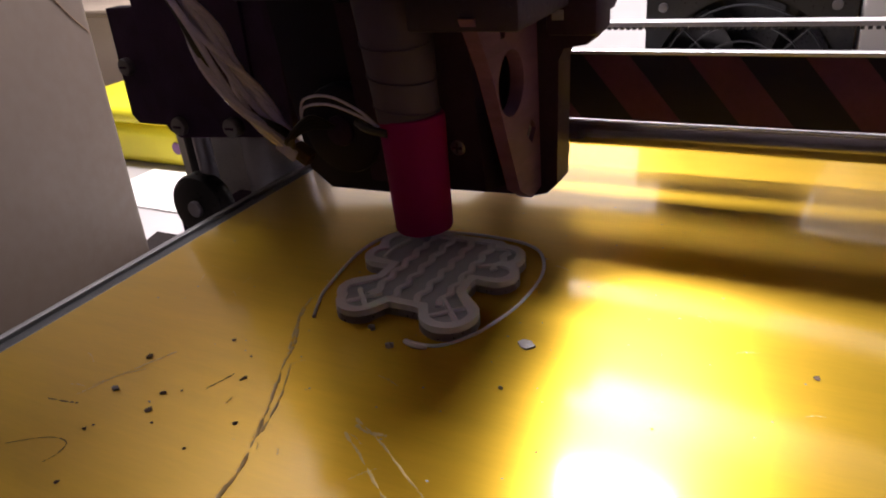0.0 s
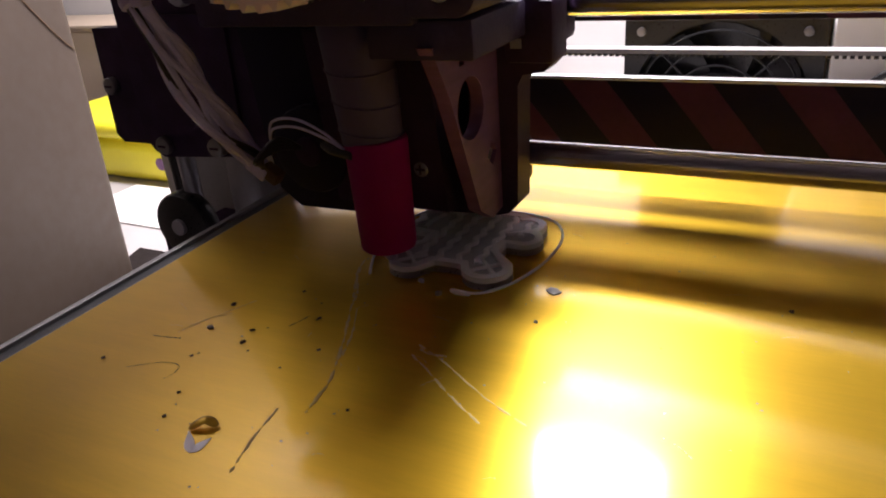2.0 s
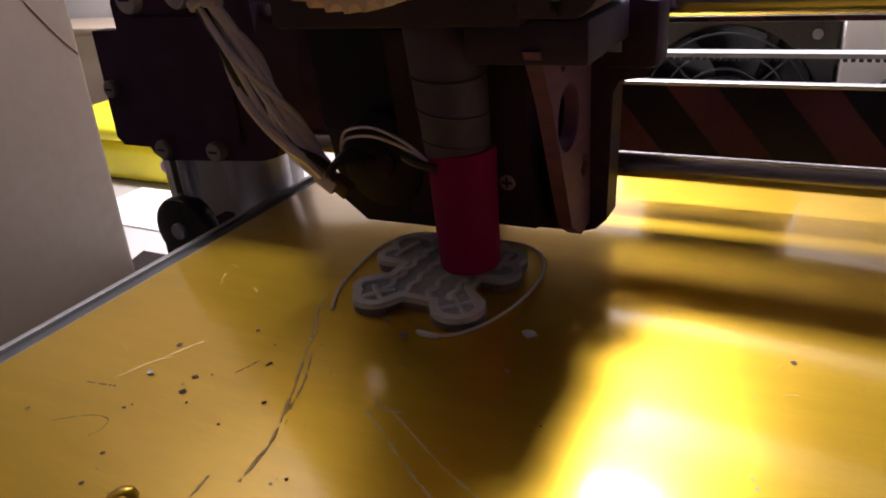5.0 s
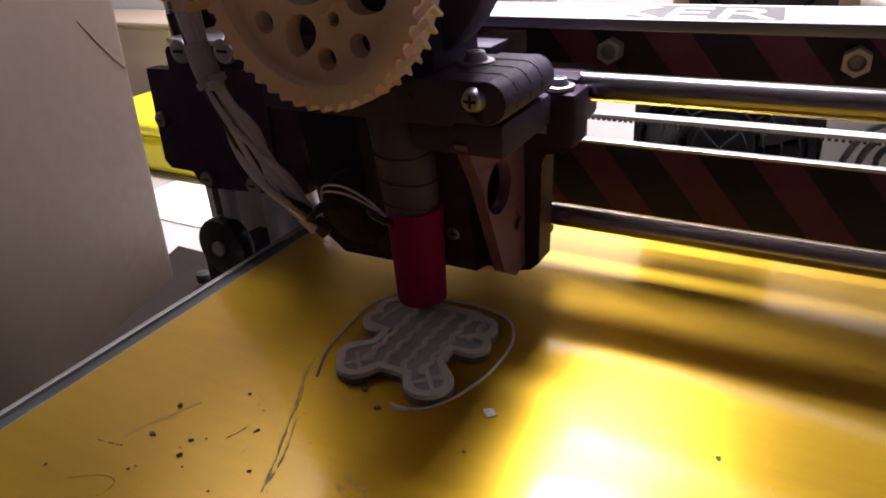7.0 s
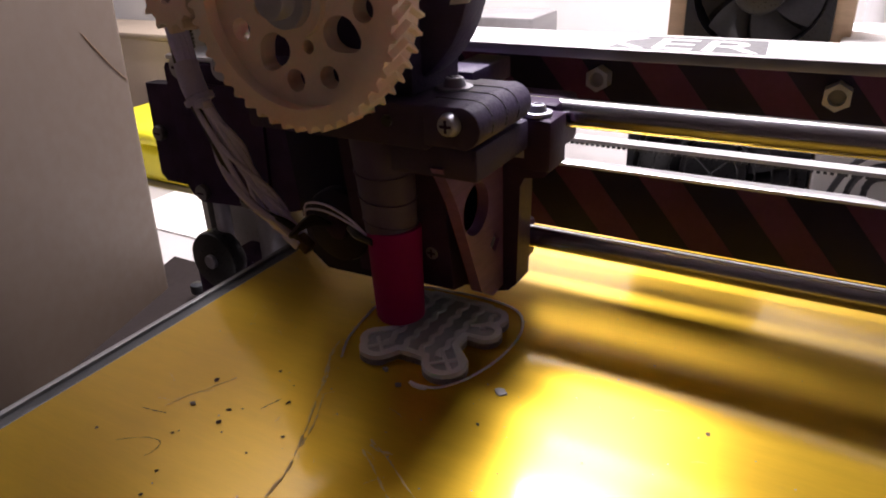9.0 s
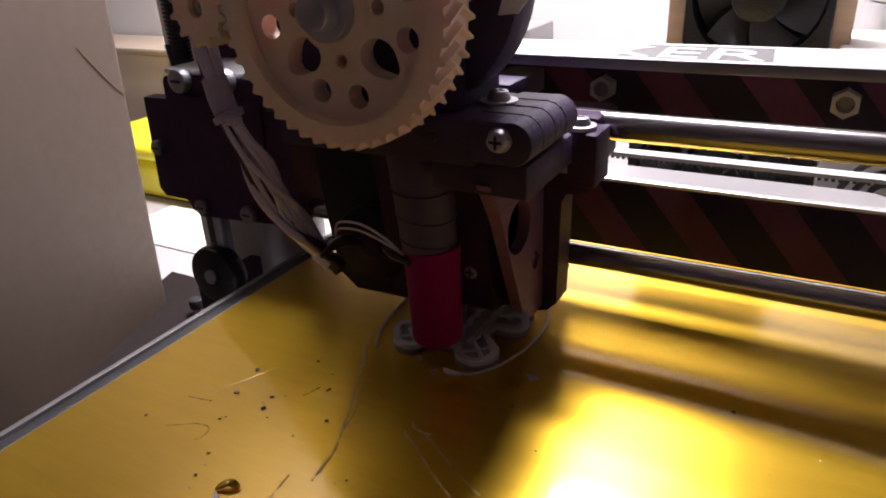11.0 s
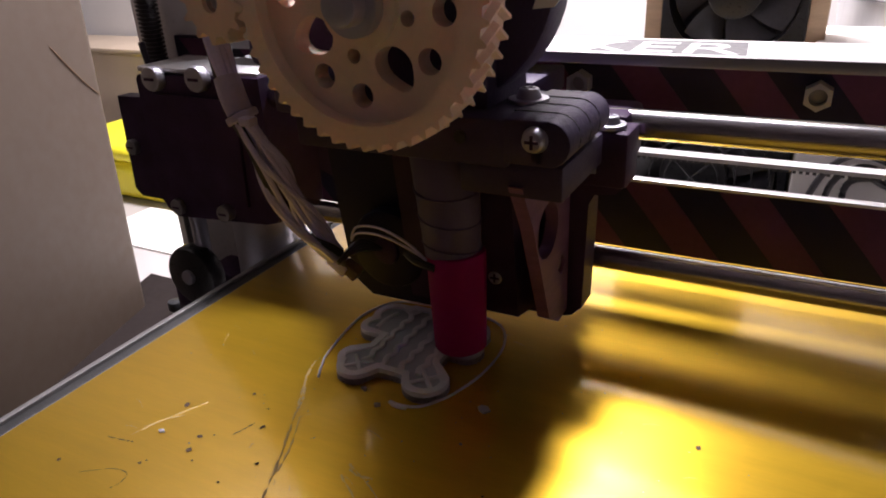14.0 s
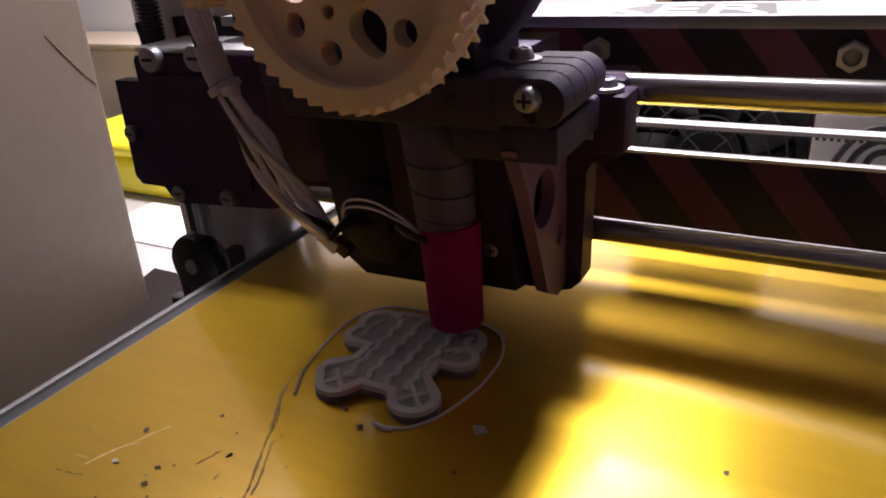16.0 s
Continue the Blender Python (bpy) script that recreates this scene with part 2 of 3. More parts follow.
# ---------------------------------------------------------------- the room
def room():
    # south, west and east walls are unseen and serve as purplish fill reflectors
    for name, b in (("wall_north", (-220, 260, 56, 66, -84, 175)), ("wall_south", (-220, 260, -390, -380, -84, 175)),
                    ("wall_west", (-230, -220, -390, 66, -84, 175)), ("wall_east", (260, 270, -390, 66, -84, 175))):
        solid(name, box(*b), WALLPAINT if name == "wall_north" else FILLPAINT, ((b[0] + b[1]) / 2, (b[2] + b[3]) / 2, b[4]), "plain white painted wall" if name == "wall_north" else "unseen mauve-grey wall, tinted as a purplish fill reflector", "wall", kind="structure")
    solid("ceiling", box(-230, 270, -390, 66, 175, 185), FILLPAINT, (0, 0, 175), "unseen mauve-grey ceiling, tinted as a purplish fill reflector", "ceiling", kind="structure")
    solid("floor", box(-230, 270, -390, 66, -94, -84), FLOORMAT, (0, 0, -84), "brown wooden floor", "floor", kind="structure")
    t = thing("table", (0, 20, -84), "pale grey tabletop on four legs under the printer", "table")
    part("tabletop", box(-95, 75, -30, 55.5, -15.5, -12.5, 0.3), TABLE, t)
    for x in (-90, 70):
        for y in (-25, 50):
            part("leg", box(x - 2.5, x + 2.5, y - 2.5, y + 2.5, -84, -15.5, 0.3), ALU, t)
    x, y, z = (k / CM for k in LAMP_AT)
    l = thing("shelf_lamp", (x, y, z), "hanging lamp over the printer, switched on", "lamp")

    def turned(bm):
        bmesh.ops.transform(bm, matrix=pose(x, y, z, LAMP_TILT, 0, 0), verts=bm.verts[:])
        return bm
    part("housing", turned(box(-20, 20, -6.5, 6.5, 2.0, 6.0, 0.8)), GRAFITE, l, "grey metal housing")
    part("diffuser", turned(box(-19, 19, -5.7, 5.7, 0.6, 2.0, 0.3)), LAMPGLOW, l)
    for k in (-15, 15):
        part("cord", rod((x + k, y, z + 5), (x + k, y, 175), 0.3, 10), WIRE, l)


room()


# ---------------------------------------------------------------- heated bed
BED_O = (2.0, 2.0, 0)


def bed():
    t = thing("print_bed", BED_O, "heated printer bed covered with scratched golden film", "printer bed")
    part("film", box(-8.56, 14.2, -12.6, 15.2, -0.05, 0, 0.015), GOLD, t, "scratched golden film")
    corner = [(12.7 - 1.4 + 1.4 * math.cos(a), 19.7 - 1.4 + 1.4 * math.sin(a)) for a in [i * math.pi / 16 for i in range(9)]]
    corner += [(-8.62 + 1.4 + 1.4 * math.cos(a), 19.7 - 1.4 + 1.4 * math.sin(a)) for a in [math.pi / 2 + i * math.pi / 16 for i in range(9)]]
    part("plate", prism([(-8.62, -12.7), (14.4, -12.7), (14.4, 15.4), (12.7, 15.4), *corner], "z", -0.34, -0.03), PLATE, t, "dull aluminium plate")
    part("heater_board", box(-9.24, 14.5, -12.9, 15.3, -0.62, -0.35, 0.02), FANBLACK, t, "black heater board")
    part("edge_gap", box(-9.24, -8.64, -12.9, 18.4, -0.34, -0.16, 0.02), RUBBER, t, "black rubber edge")
    part("edge_strip", box(-9.46, -9.24, -12.9, 18.4, -0.62, -0.05, 0.02), EDGE, t, "bright metal edge strip")
    part("carriage_plate", box(-7.0, 12.4, -10.0, 12.6, -3.2, -2.8, 0.15), ALUPAINT, t, "white carriage plate under the bed")
    for x in (-6, 11.5):
        for y in (-9, 12):
            part("spacer", rod((x, y, -2.8), (x, y, -0.6), 0.4, 16), ZINC, t, "metal spacer")
    return t


BED = bed()

# ---------------------------------------------------------------- printed figure and its outline


def figure():
    body = [(-0.15, 1.05, 1.25, 1.88)]
    lobes = [(-1.15, -0.88, 0.62), (1.14, -0.75, 0.70), (-1.65, 2.12, 0.70), (1.20, 2.15, 0.63), (1.47, 1.30, 0.54), (-1.83, 1.33, 0.54), (-1.45, -0.48, 0.57)]

    def inside(x, y, grow=0.0):
        cx, cy, hx, hy = body[0]
        qx, qy = abs(x - cx) - hx + 0.25, abs(y - cy) - hy + 0.25
        d = math.hypot(max(qx, 0), max(qy, 0)) + min(max(qx, qy), 0) - 0.25
        k = 0.13
        for lx, ly, r in lobes:
            e = math.hypot(x - lx, y - ly) - r
            g = max(k - abs(d - e), 0) / k
            d = min(d, e) - g * g * k / 4
        return d + grow

    def outline(grow, n=140):
        pts = []
        for i in range(n):
            a = 2 * math.pi * i / n
            r = 4.0
            while r > 0.2 and inside(r * math.cos(a), 1.0 + r * math.sin(a), grow) > 0:
                r -= 0.02
            pts.append((r * math.cos(a), 1.0 + r * math.sin(a)))
        return pts
    t = thing("printed_figure", (0, 1.0, 0), "milky white half-printed four-lobed figure on the bed", "3d print")
    outer, inner = outline(0), outline(0.23)
    # base and low ridges take the darker colour, imitating shade on the sides
    part("base", prism(outline(0.03), "z", 0.0, 0.27), SHADECLEAR, t, "smoky translucent lower layers, darkened for side shade")
    part("panel", prism(outline(0.2), "z", 0.271, 0.285), INFILL, t, "greyish thin top layer")
    part("rim", prism(outer, "z", 0.2, 0.36, holes=[inner]), PRINTED, t)
    for k in range(7):
        part("layer_ridge", tube([Vector((x, y, 0.02 + 0.05 * k)) for x, y in outline(0.012)], 0.024, 5, closed=True), PRINTED if k > 3 else SHADECLEAR, t)
    for x, y0, y1 in ((-1.05, -0.65, 2.75), (-0.48, -0.7, 2.8), (0.14, -0.7, 2.8), (0.74, -0.6, 2.75), (1.30, 1.4, 2.45)):
        pts = [Vector((x + 0.055 * math.sin(k * 0.42 + 2 * x), y0 + k * 0.04, 0.30)) for k in range(int((y1 - y0) / 0.04))]
        part("infill_line", tube(pts, 0.10, 8, flat=0.6), PRINTED, t)
    for lx, ly, r in lobes[:2]:
        for a in (0.75, 2.3):
            d = Vector((math.cos(a), math.sin(a), 0)) * (r - 0.15)
            c = Vector((lx, ly + 0.08, 0.30))
            part("infill_line", tube([c - d, c + d], 0.075, 6, flat=0.8), PRINTED, t)
    part("infill_line", tube(smooth([(-1.75, 1.2, 0.3), (-1.78, 1.7, 0.3), (-1.6, 2.3, 0.3)]), 0.09, 6, flat=0.7), PRINTED, t)
    return t


FIGURE = figure()


def skirt():
    loop = [(-2.12, -1.56), (-2.40, -1.0), (-2.65, -0.3), (-2.93, 1.6), (-2.75, 2.7), (-2.16, 3.44), (-0.9, 3.62), (0.39, 3.67), (1.4, 3.5), (2.0, 3.0), (2.36, 1.97),
            (2.33, 0.57), (2.05, -0.5), (1.77, -1.1), (1.28, -1.64), (0.55, -1.75)]
    pts = smooth([(x, y, 0.028) for x, y in loop])
    bm = tube(pts, 0.042, 6)
    bm = tube(smooth([(0.5, -1.74, 0.05), (0.75, -1.82, 0.06), (1.1, -1.8, 0.05)]), 0.08, 6, bm=bm, taper=0.5)
    return solid("skirt_line", bm, PRINTED, (0, 1, 0), "thin stray plastic outline laid round the print", "plastic strand")


SKIRT = skirt()


LOOSE = []


def marks():
    """Scratches, burnt specks and flakes on the film, in the bed's own space."""
    rng = random.Random(11)

    def speck(x, y, r):
        own = bmesh.new()
        bmesh.ops.create_icosphere(own, subdivisions=1, radius=r)
        for v in own.verts:
            v.co = Vector((x + v.co.x * rng.uniform(0.7, 1.5), y + v.co.y * rng.uniform(0.7, 1.5), 0.004 + abs(v.co.z) * 0.35))
        part("speck", own, SPECK, BED, "burnt brown speck")

    def scratch(points, r=0.035, mat=SCRATCH):
        """A broken, ragged line of short scuffs."""
        line = smooth([(x, y, 0.003) for x, y in points], 14)
        own, i = bmesh.new(), 0
        while i < len(line) - 2:
            n = rng.randint(3, 11)
            bit = [p + Vector((rng.uniform(-0.25, 0.25) * r, rng.uniform(-0.25, 0.25) * r, 0)) for p in line[i:i + n]]
            if len(bit) > 1:
                tube(bit, r * rng.uniform(0.25, 0.8), 5, flat=0.3, taper=0.8, bm=own)
            i += n - 1 + (rng.random() < 0.3)
        part("scratch", own, mat, BED, "scuffed scratch")
    for x, y, r in ((-4.79, -4.23, 0.085), (-3.28, -5.62, 0.08), (-3.41, -5.11, 0.07), (-2.1, -4.07, 0.06), (-3.35, -3.02, 0.05), (-6.16, -7.36, 0.055), (8.62, -0.12, 0.07),
                    (-1.27, -5.29, 0.05), (-2.12, -4.15, 0.04), (0.62, -6.94, 0.04), (-4.08, -6.55, 0.05), (-3.29, -7.75, 0.05), (-2.97, -8.49, 0.045), (1.98, -9.14, 0.06),
                    (-4.0, -6.4, 0.03), (-3.1, -4.9, 0.03), (-2.9, -5.9, 0.035), (-1.7, -6.2, 0.035), (4.4, -3.9, 0.03), (6.1, -2.6, 0.03), (-2.5, -3.4, 0.03)):
        speck(x, y, r)
    scratch([(0.91, -4.7), (1.5, -5.1), (2.46, -5.81), (3.34, -6.38)], 0.05)
    scratch([(0.89, -4.28), (1.8, -4.75), (3.07, -5.56), (4.22, -6.12)], 0.05)
    scratch([(1.0, -4.45), (1.3, -4.55), (1.7, -4.5)], 0.06)
    scratch([(-2.75, -0.8), (-2.55, -1.55), (-1.9, -2.6), (-1.62, -3.32), (-1.0, -4.6), (-0.35, -6.13), (-0.17, -7.35)], 0.07)
    scratch([(-2.6, -1.3), (-2.1, -2.4), (-1.75, -3.0)], 0.06)
    scratch([(-1.45, -3.3), (-0.9, -4.4), (-0.6, -5.3)], 0.05)
    scratch([(-5.24, -5.84), (-4.85, -4.9), (-4.33, -3.85)], 0.04)
    scratch([(-5.2, -5.5), (-4.9, -5.0), (-4.5, -4.6)], 0.03)
    scratch([(-5.76, -6.16), (-5.3, -6.1), (-4.92, -6.02)], 0.03, SPECK)
    scratch([(-2.64, -4.65), (-2.5, -4.3), (-2.43, -4.04)], 0.035, SPECK)
    scratch([(-0.48, -9.27), (-0.7, -8.3), (-0.81, -7.37)], 0.06)
    scratch([(-5.27, -7.45), (-4.6, -7.0), (-4.1, -6.95), (-3.96, -7.25), (-4.05, -7.5)], 0.02, SPECK)
    for k in range(26):
        x, y, a = rng.uniform(-6.5, 9), rng.uniform(-9, 3), rng.uniform(0, math.pi)
        l = rng.uniform(0.15, 0.6)
        scratch([(x, y), (x + l * 0.5 * math.cos(a), y + l * 0.5 * math.sin(a) + 0.03), (x + l * math.cos(a), y + l * math.sin(a))], rng.uniform(0.012, 0.025))

    dust = bmesh.new()
    for k in range(140):
        x, y, r = rng.uniform(-7.5, 11), rng.uniform(-10, 9), rng.uniform(0.008, 0.022)
        own = bmesh.new()
        bmesh.ops.create_icosphere(own, subdivisions=1, radius=r)
        for v in own.verts:
            v.co = Vector((x + v.co.x * rng.uniform(0.8, 2.2), y + v.co.y * rng.uniform(0.8, 1.6), 0.002 + abs(v.co.z) * 0.4))
        join(dust, own)
    tagged(part("dust", dust, FLAKE, BED), "scattered pale dust", kind="stuff")

    def flake(x, y, r, label, thick=0.04):
        own = bmesh.new()
        n = 9
        top = [own.verts.new((x + r * rng.uniform(0.6, 1.2) * math.cos(2 * math.pi * i / n), y + r * rng.uniform(0.4, 0.9) * math.sin(2 * math.pi * i / n), thick * rng.uniform(0.6, 1.6))) for i in range(n)]
        low = [own.verts.new((v.co.x, v.co.y, 0.002)) for v in top]
        mid = own.verts.new((x, y, thick * 1.8))
        for i in range(n):
            j = (i + 1) % n
            own.faces.new((top[i], top[j], mid))
            own.faces.new((top[i], low[i], low[j], top[j]))
        own.faces.new(low[::-1])
        LOOSE.append(solid("plastic_flake", own, FLAKE, (x, y, 0), label, "plastic flake", "flakes on the bed"))
    flake(3.09, -0.95, 0.22, "pale plastic flake lying on the golden film")
    flake(0.27, -2.0, 0.10, "small round plastic blob stuck on the golden film", 0.07)
    flake(-0.49, -1.5, 0.11, "small round plastic blob stuck on the golden film", 0.07)
    flake(-4.56, -5.38, 0.10, "tiny bright plastic chip on the golden film")
    flake(3.13, -2.49, 0.05, "tiny bright plastic chip on the golden film")
    # torn spots: bare metal shows where the film is gone, with a curled flap of film beside it
    def leaf(p, q, wide, bm=None):
        p, q = Vector((*p, 0)), Vector((*q, 0))
        d = q - p
        side = Vector((-d.y, d.x, 0)).normalized()
        n = 10
        edge = [(p + d * (i / n) + side * wide * math.sin(math.pi * (i / n) ** 0.7)) for i in range(n + 1)]
        edge += [(p + d * (i / n) - side * wide * math.sin(math.pi * (i / n) ** 0.7)) for i in range(n - 1, 0, -1)]
        return prism([(v.x, v.y) for v in edge], "z", 0.004, 0.012, bm=bm)
    part("bare_spot", leaf((-1.6, -9.16), (-2.1, -8.66), 0.10), BARE, BED, "bare bright metal spot")
    part("bare_spot", leaf((-1.6, -9.16), (-1.5, -8.66), 0.11), BARE, BED, "bare bright metal spot")
    own = tube(smooth([(-2.1, -8.66, 0.05), (-1.85, -8.41, 0.16), (-1.6, -8.36, 0.05)]), 0.13, 8, flat=0.4, taper=0.7)
    LOOSE.append(solid("film_flap", own, GOLD, (-2.1, -8.66, 0), "curled flap of torn golden film on the bed", "film scrap", "flakes on the bed"))
    part("bare_spot", leaf((5.050000000000001, -6.76), (5.7, -7.56), 0.30), BARE, BED, "bare bright metal spot")


marks()


# ---------------------------------------------------------------- gantry
def gantry():
    t = thing("gantry_frame", (0, 10, 3), "dark gantry plates with maroon diagonal stripes", "printer frame")
    part("lower_plate", box(-16.5, 22, 10.0, 10.3, 1.2, 3.75, 0.03), NAVY, t, "dark plate with maroon stripes")
    part("upper_plate", box(-16.5, 22, 10.0, 10.3, 5.6, 8.2, 0.03), NAVY, t, "dark plate with faint maroon stripes")
    part("plate_edge", box(-16.5, 22, 9.97, 10.33, 3.75, 3.87, 0.02), ALU, t, "pale plate edge")
    part("top_board", box(-11.4, 22, 7.9, 10.7, 8.24, 8.5, 0.04), ALUPAINT, t, "white board with grey lettering")
    part("lip", box(-11.4, 22, 7.72, 7.9, 8.16, 8.5, 0.03), GREYEDGE, t, "grey front lip")
    for z0, z1, first in ((1.22, 3.74, 4.19), (5.62, 8.1, 3.3)):
        for i in range(-6, 6):
            x, w = first + 3.25 * i, 1.5
            s = (z1 - z0) * 0.82
            part("stripe", prism([(x + s, z0), (x + s + w, z0), (x + w, z1), (x, z1)], "y", 9.985, 10.0), MAROON, t, "maroon diagonal stripe")
    for x in (-11.9, -4.6, 2.65, 9.88, 17.1):
        nut = part("nut", prism(ring(x, 7.13, 0.42, 6, turn=math.pi / 6), "y", 9.45, 9.98, holes=[ring(x, 7.13, 0.25, 20)]), ZINC, t, "zinc hex nut")
        part("bolt_end", rod((x, 9.66, 7.13), (x, 10.0, 7.13), 0.25, 20, bevel=0.07), GREYEDGE, nut)
    # lettering on the board: white letters on a grey field
    part("printed_field", prism([(3.35, 8.0), (7.95, 8.0), (7.75, 10.35), (4.0, 10.35)], "z", 8.5, 8.506), GRAFITE, t, "grey printed field")
    font = bpy.data.curves.new("lettering", "FONT")
    font.body, font.size, font.extrude = "KER", 0.0255, 0.00004
    font.align_x = "LEFT"
    ob = new("lettering", font)
    me = bpy.data.meshes.new_from_object(ob)
    bpy.data.objects.remove(ob)
    for v in me.vertices:
        v.co.x *= 1.15
    me.materials.append(ALUPAINT)
    ob = new("lettering", me)
    ob.parent = t
    ob.location = ((2.55 - 0) * CM, (8.15 - 10) * CM, (8.512 - 3) * CM)
    tagged(ob, "white printed letters")
    for z, r, name in ((2.25, 0.385, "lower"), (6.67, 0.44, "upper")):
        solid("guide_rod", rod((-15.0, 6.8, z), (22, 6.8, z), r, 40), STEEL, (0, 6.8, z), "polished steel guide rod of the " + name + " pair", "guide rod", "guide rods")
    b = thing("drive_belt", (0, 11.2, 4.5), "black toothed belt with a worn grey back", "belt")
    part("band", box(-16, 22, 10.9, 11.5, 4.42, 4.56), BELTBACK, b)
    own = bmesh.new()
    for i in range(190):
        x = -15.9 + i * 0.2
        box(x, x + 0.11, 10.9, 11.5, 4.33, 4.425, bm=own)
    part("teeth", own, RUBBER, b, "black belt teeth")


gantry()


# ---------------------------------------------------------------- the end block, tower and motor
def cap_screw(x, y, z, r, parent, depth=0.3, mat=ZINC):
    s = part("screw", rod((x, y, z), (x, y + depth, z), r, 20, bevel=r * 0.25), mat, parent, "metal screw head")
    part("slot", box(x - r * 0.55, x + r * 0.55, y - 0.012, y + 0.02, z - r * 0.12, z + r * 0.12), BLACK, s)
    return s


def x_end():
    t = thing("end_block", (-13, 7, 1), "black plastic end block holding the guide rods", "printer part")
    out = [(-14.7, 2.0), (-14.35, 1.5), (-13.9, 1.25), (-8.9, 1.6), (-8.2, 1.8), (-8.2, 7.45), (-14.5, 7.3), (-14.65, 7.1)]
    part("plate", prism(out, "y", 6.0, 8.9), BLACK, t)
    part("flange", prism([(-18.0, 5.9), (-18.25, 1.5), (-17.9, 1.15), (-14.6, 1.15), (-14.6, 5.95)], "y", 7.5, 8.2), BLACK, t)
    part("raised_cover", prism([(-13.9, 2.2), (-9.6, 2.3), (-9.4, 6.6), (-13.7, 6.6)], "y", 5.85, 6.0), BLACK, t)
    part("top_rim", box(-14.6, -8.3, 6.1, 8.8, 7.4, 7.62, 0.08), ALU, t, "grey metal top plate")
    for x, y, z, r in ((-13.67, 5.75, 1.75, 0.36), (-10.84, 5.6, 1.9, 0.36), (-17.6, 7.2, 3.6, 0.36), (-13.42, 5.6, 7.23, 0.5), (-10.93, 5.5, 7.36, 0.5)):
        cap_screw(x, y, z, r, t, 0.5, ZINC if z > 7 else GREYEDGE)
    part("clip", rod((-14.9, 7.0, 7.3), (-15.1, 7.0, 8.4), 0.14, 8), FANBLACK, t)
    xm = thing("belt_motor", (-9, 13, 2), "black stepper motor behind the gantry plates", "motor")
    part("housing", box(-9.0, -4.8, 11.8, 15.5, 3.5, 7.7, 0.3), BLACK, xm)
    part("flange", box(-9.2, -4.6, 11.6, 11.8, 3.3, 7.9, 0.05), GREYEDGE, xm, "grey metal flange")
    part("motor_mount", box(-13.4, -9.25, 11.6, 12.6, 3.9, 7.9, 0.1), BLACK, xm, "black motor mount")
    part("pulley", rod((-6.0, 11.0, 4.9), (-6.0, 11.6, 4.9), 0.75, 24, bevel=0.05), ZINC, xm, "toothed metal pulley")
    part("bracket", box(-4.0, -3.7, 10.4, 15.5, 1.2, 5.3, 0.05), BLACK, xm)
    s = thing("tower", (-16.5, 11, -11.9), "pale aluminium upright with a black threaded spindle", "printer frame")
    part("upright", box(-19.4, -11.6, 10.4, 11.4, -11.9, 34, 0.1), ALUPAINT, s)
    own = rod((-17.4, 9.6, -4), (-17.4, 9.6, 30), 0.38, 20)
    for i in range(130):
        rod((-17.4, 9.6, 6.6 + i * 0.18), (-17.4, 9.6, 6.7 + i * 0.18), 0.5, 14, bm=own)
    part("spindle", own, DARKWIRE, s, "black threaded spindle")
    m = thing("z_motor", (-12, 8, -11.9), "black stepper motor with grey coupling beside the bed", "motor")
    part("housing", box(-16.4, -12.4, 7.6, 11.6, -11.9, -2.9, 0.5), BLACK, m)
    part("clamp", box(-16.3, -12.8, 6.6, 7.8, -5.5, -2.0, 0.6), BLACK, m)
    part("coupling", rod((-11.1, 8.0, -4.0), (-11.1, 8.0, 1.3), 1.25, 28, bevel=0.1), ZINC, m, "grey metal coupling")
    part("shaft", rod((-14.15, 7.2, -3.2), (-14.15, 7.2, 1.5), 0.36, 18), ZINC, m)
    w = part("wheel", rod((-14.4, 6.3, -2.0), (-14.4, 7.2, -2.0), 1.45, 28, bevel=0.2), FANBLACK, m, "black wheel")
    part("hub_screw", rod((-14.4, 6.1, -1.95), (-14.4, 6.35, -1.95), 0.35, 18, bevel=0.06), ZINC, w)


x_end()


# ---------------------------------------------------------------- print head
HEAD_O = (-1.18, 2.32, 0.6)


def cross_screw(x, y, z, r, parent, axis):
    """A pan-head cross screw with a washer; axis: y faces the front, z faces up."""
    d = Vector((0, -1, 0)) if axis == "y" else Vector((0, 0, 1))
    p = Vector((x, y, z))
    s = part("screw", rod(p - d * 0.05, p + d * r * 0.7, r, 24, r2=r * 0.72, bevel=r * 0.12), ZINC, parent, "zinc cross-head screw")
    q = p + d * (r * 0.7 + 0.004)
    for k in (0, 1):
        a, b = (r * 0.5, r * 0.11) if k else (r * 0.11, r * 0.5)
        if axis == "y":
            part("slot", box(q.x - a, q.x + a, q.y - 0.01, q.y + 0.05, q.z - b, q.z + b), BLACK, s)
        else:
            part("slot", box(q.x - a, q.x + a, q.y - b, q.y + b, q.z - 0.05, q.z + 0.01), BLACK, s)
    if axis == "z":
        part("washer", rod(p - d * 0.12, p, r * 1.5, 28, bevel=0.02), ZINC, parent, "zinc washer")
    return s


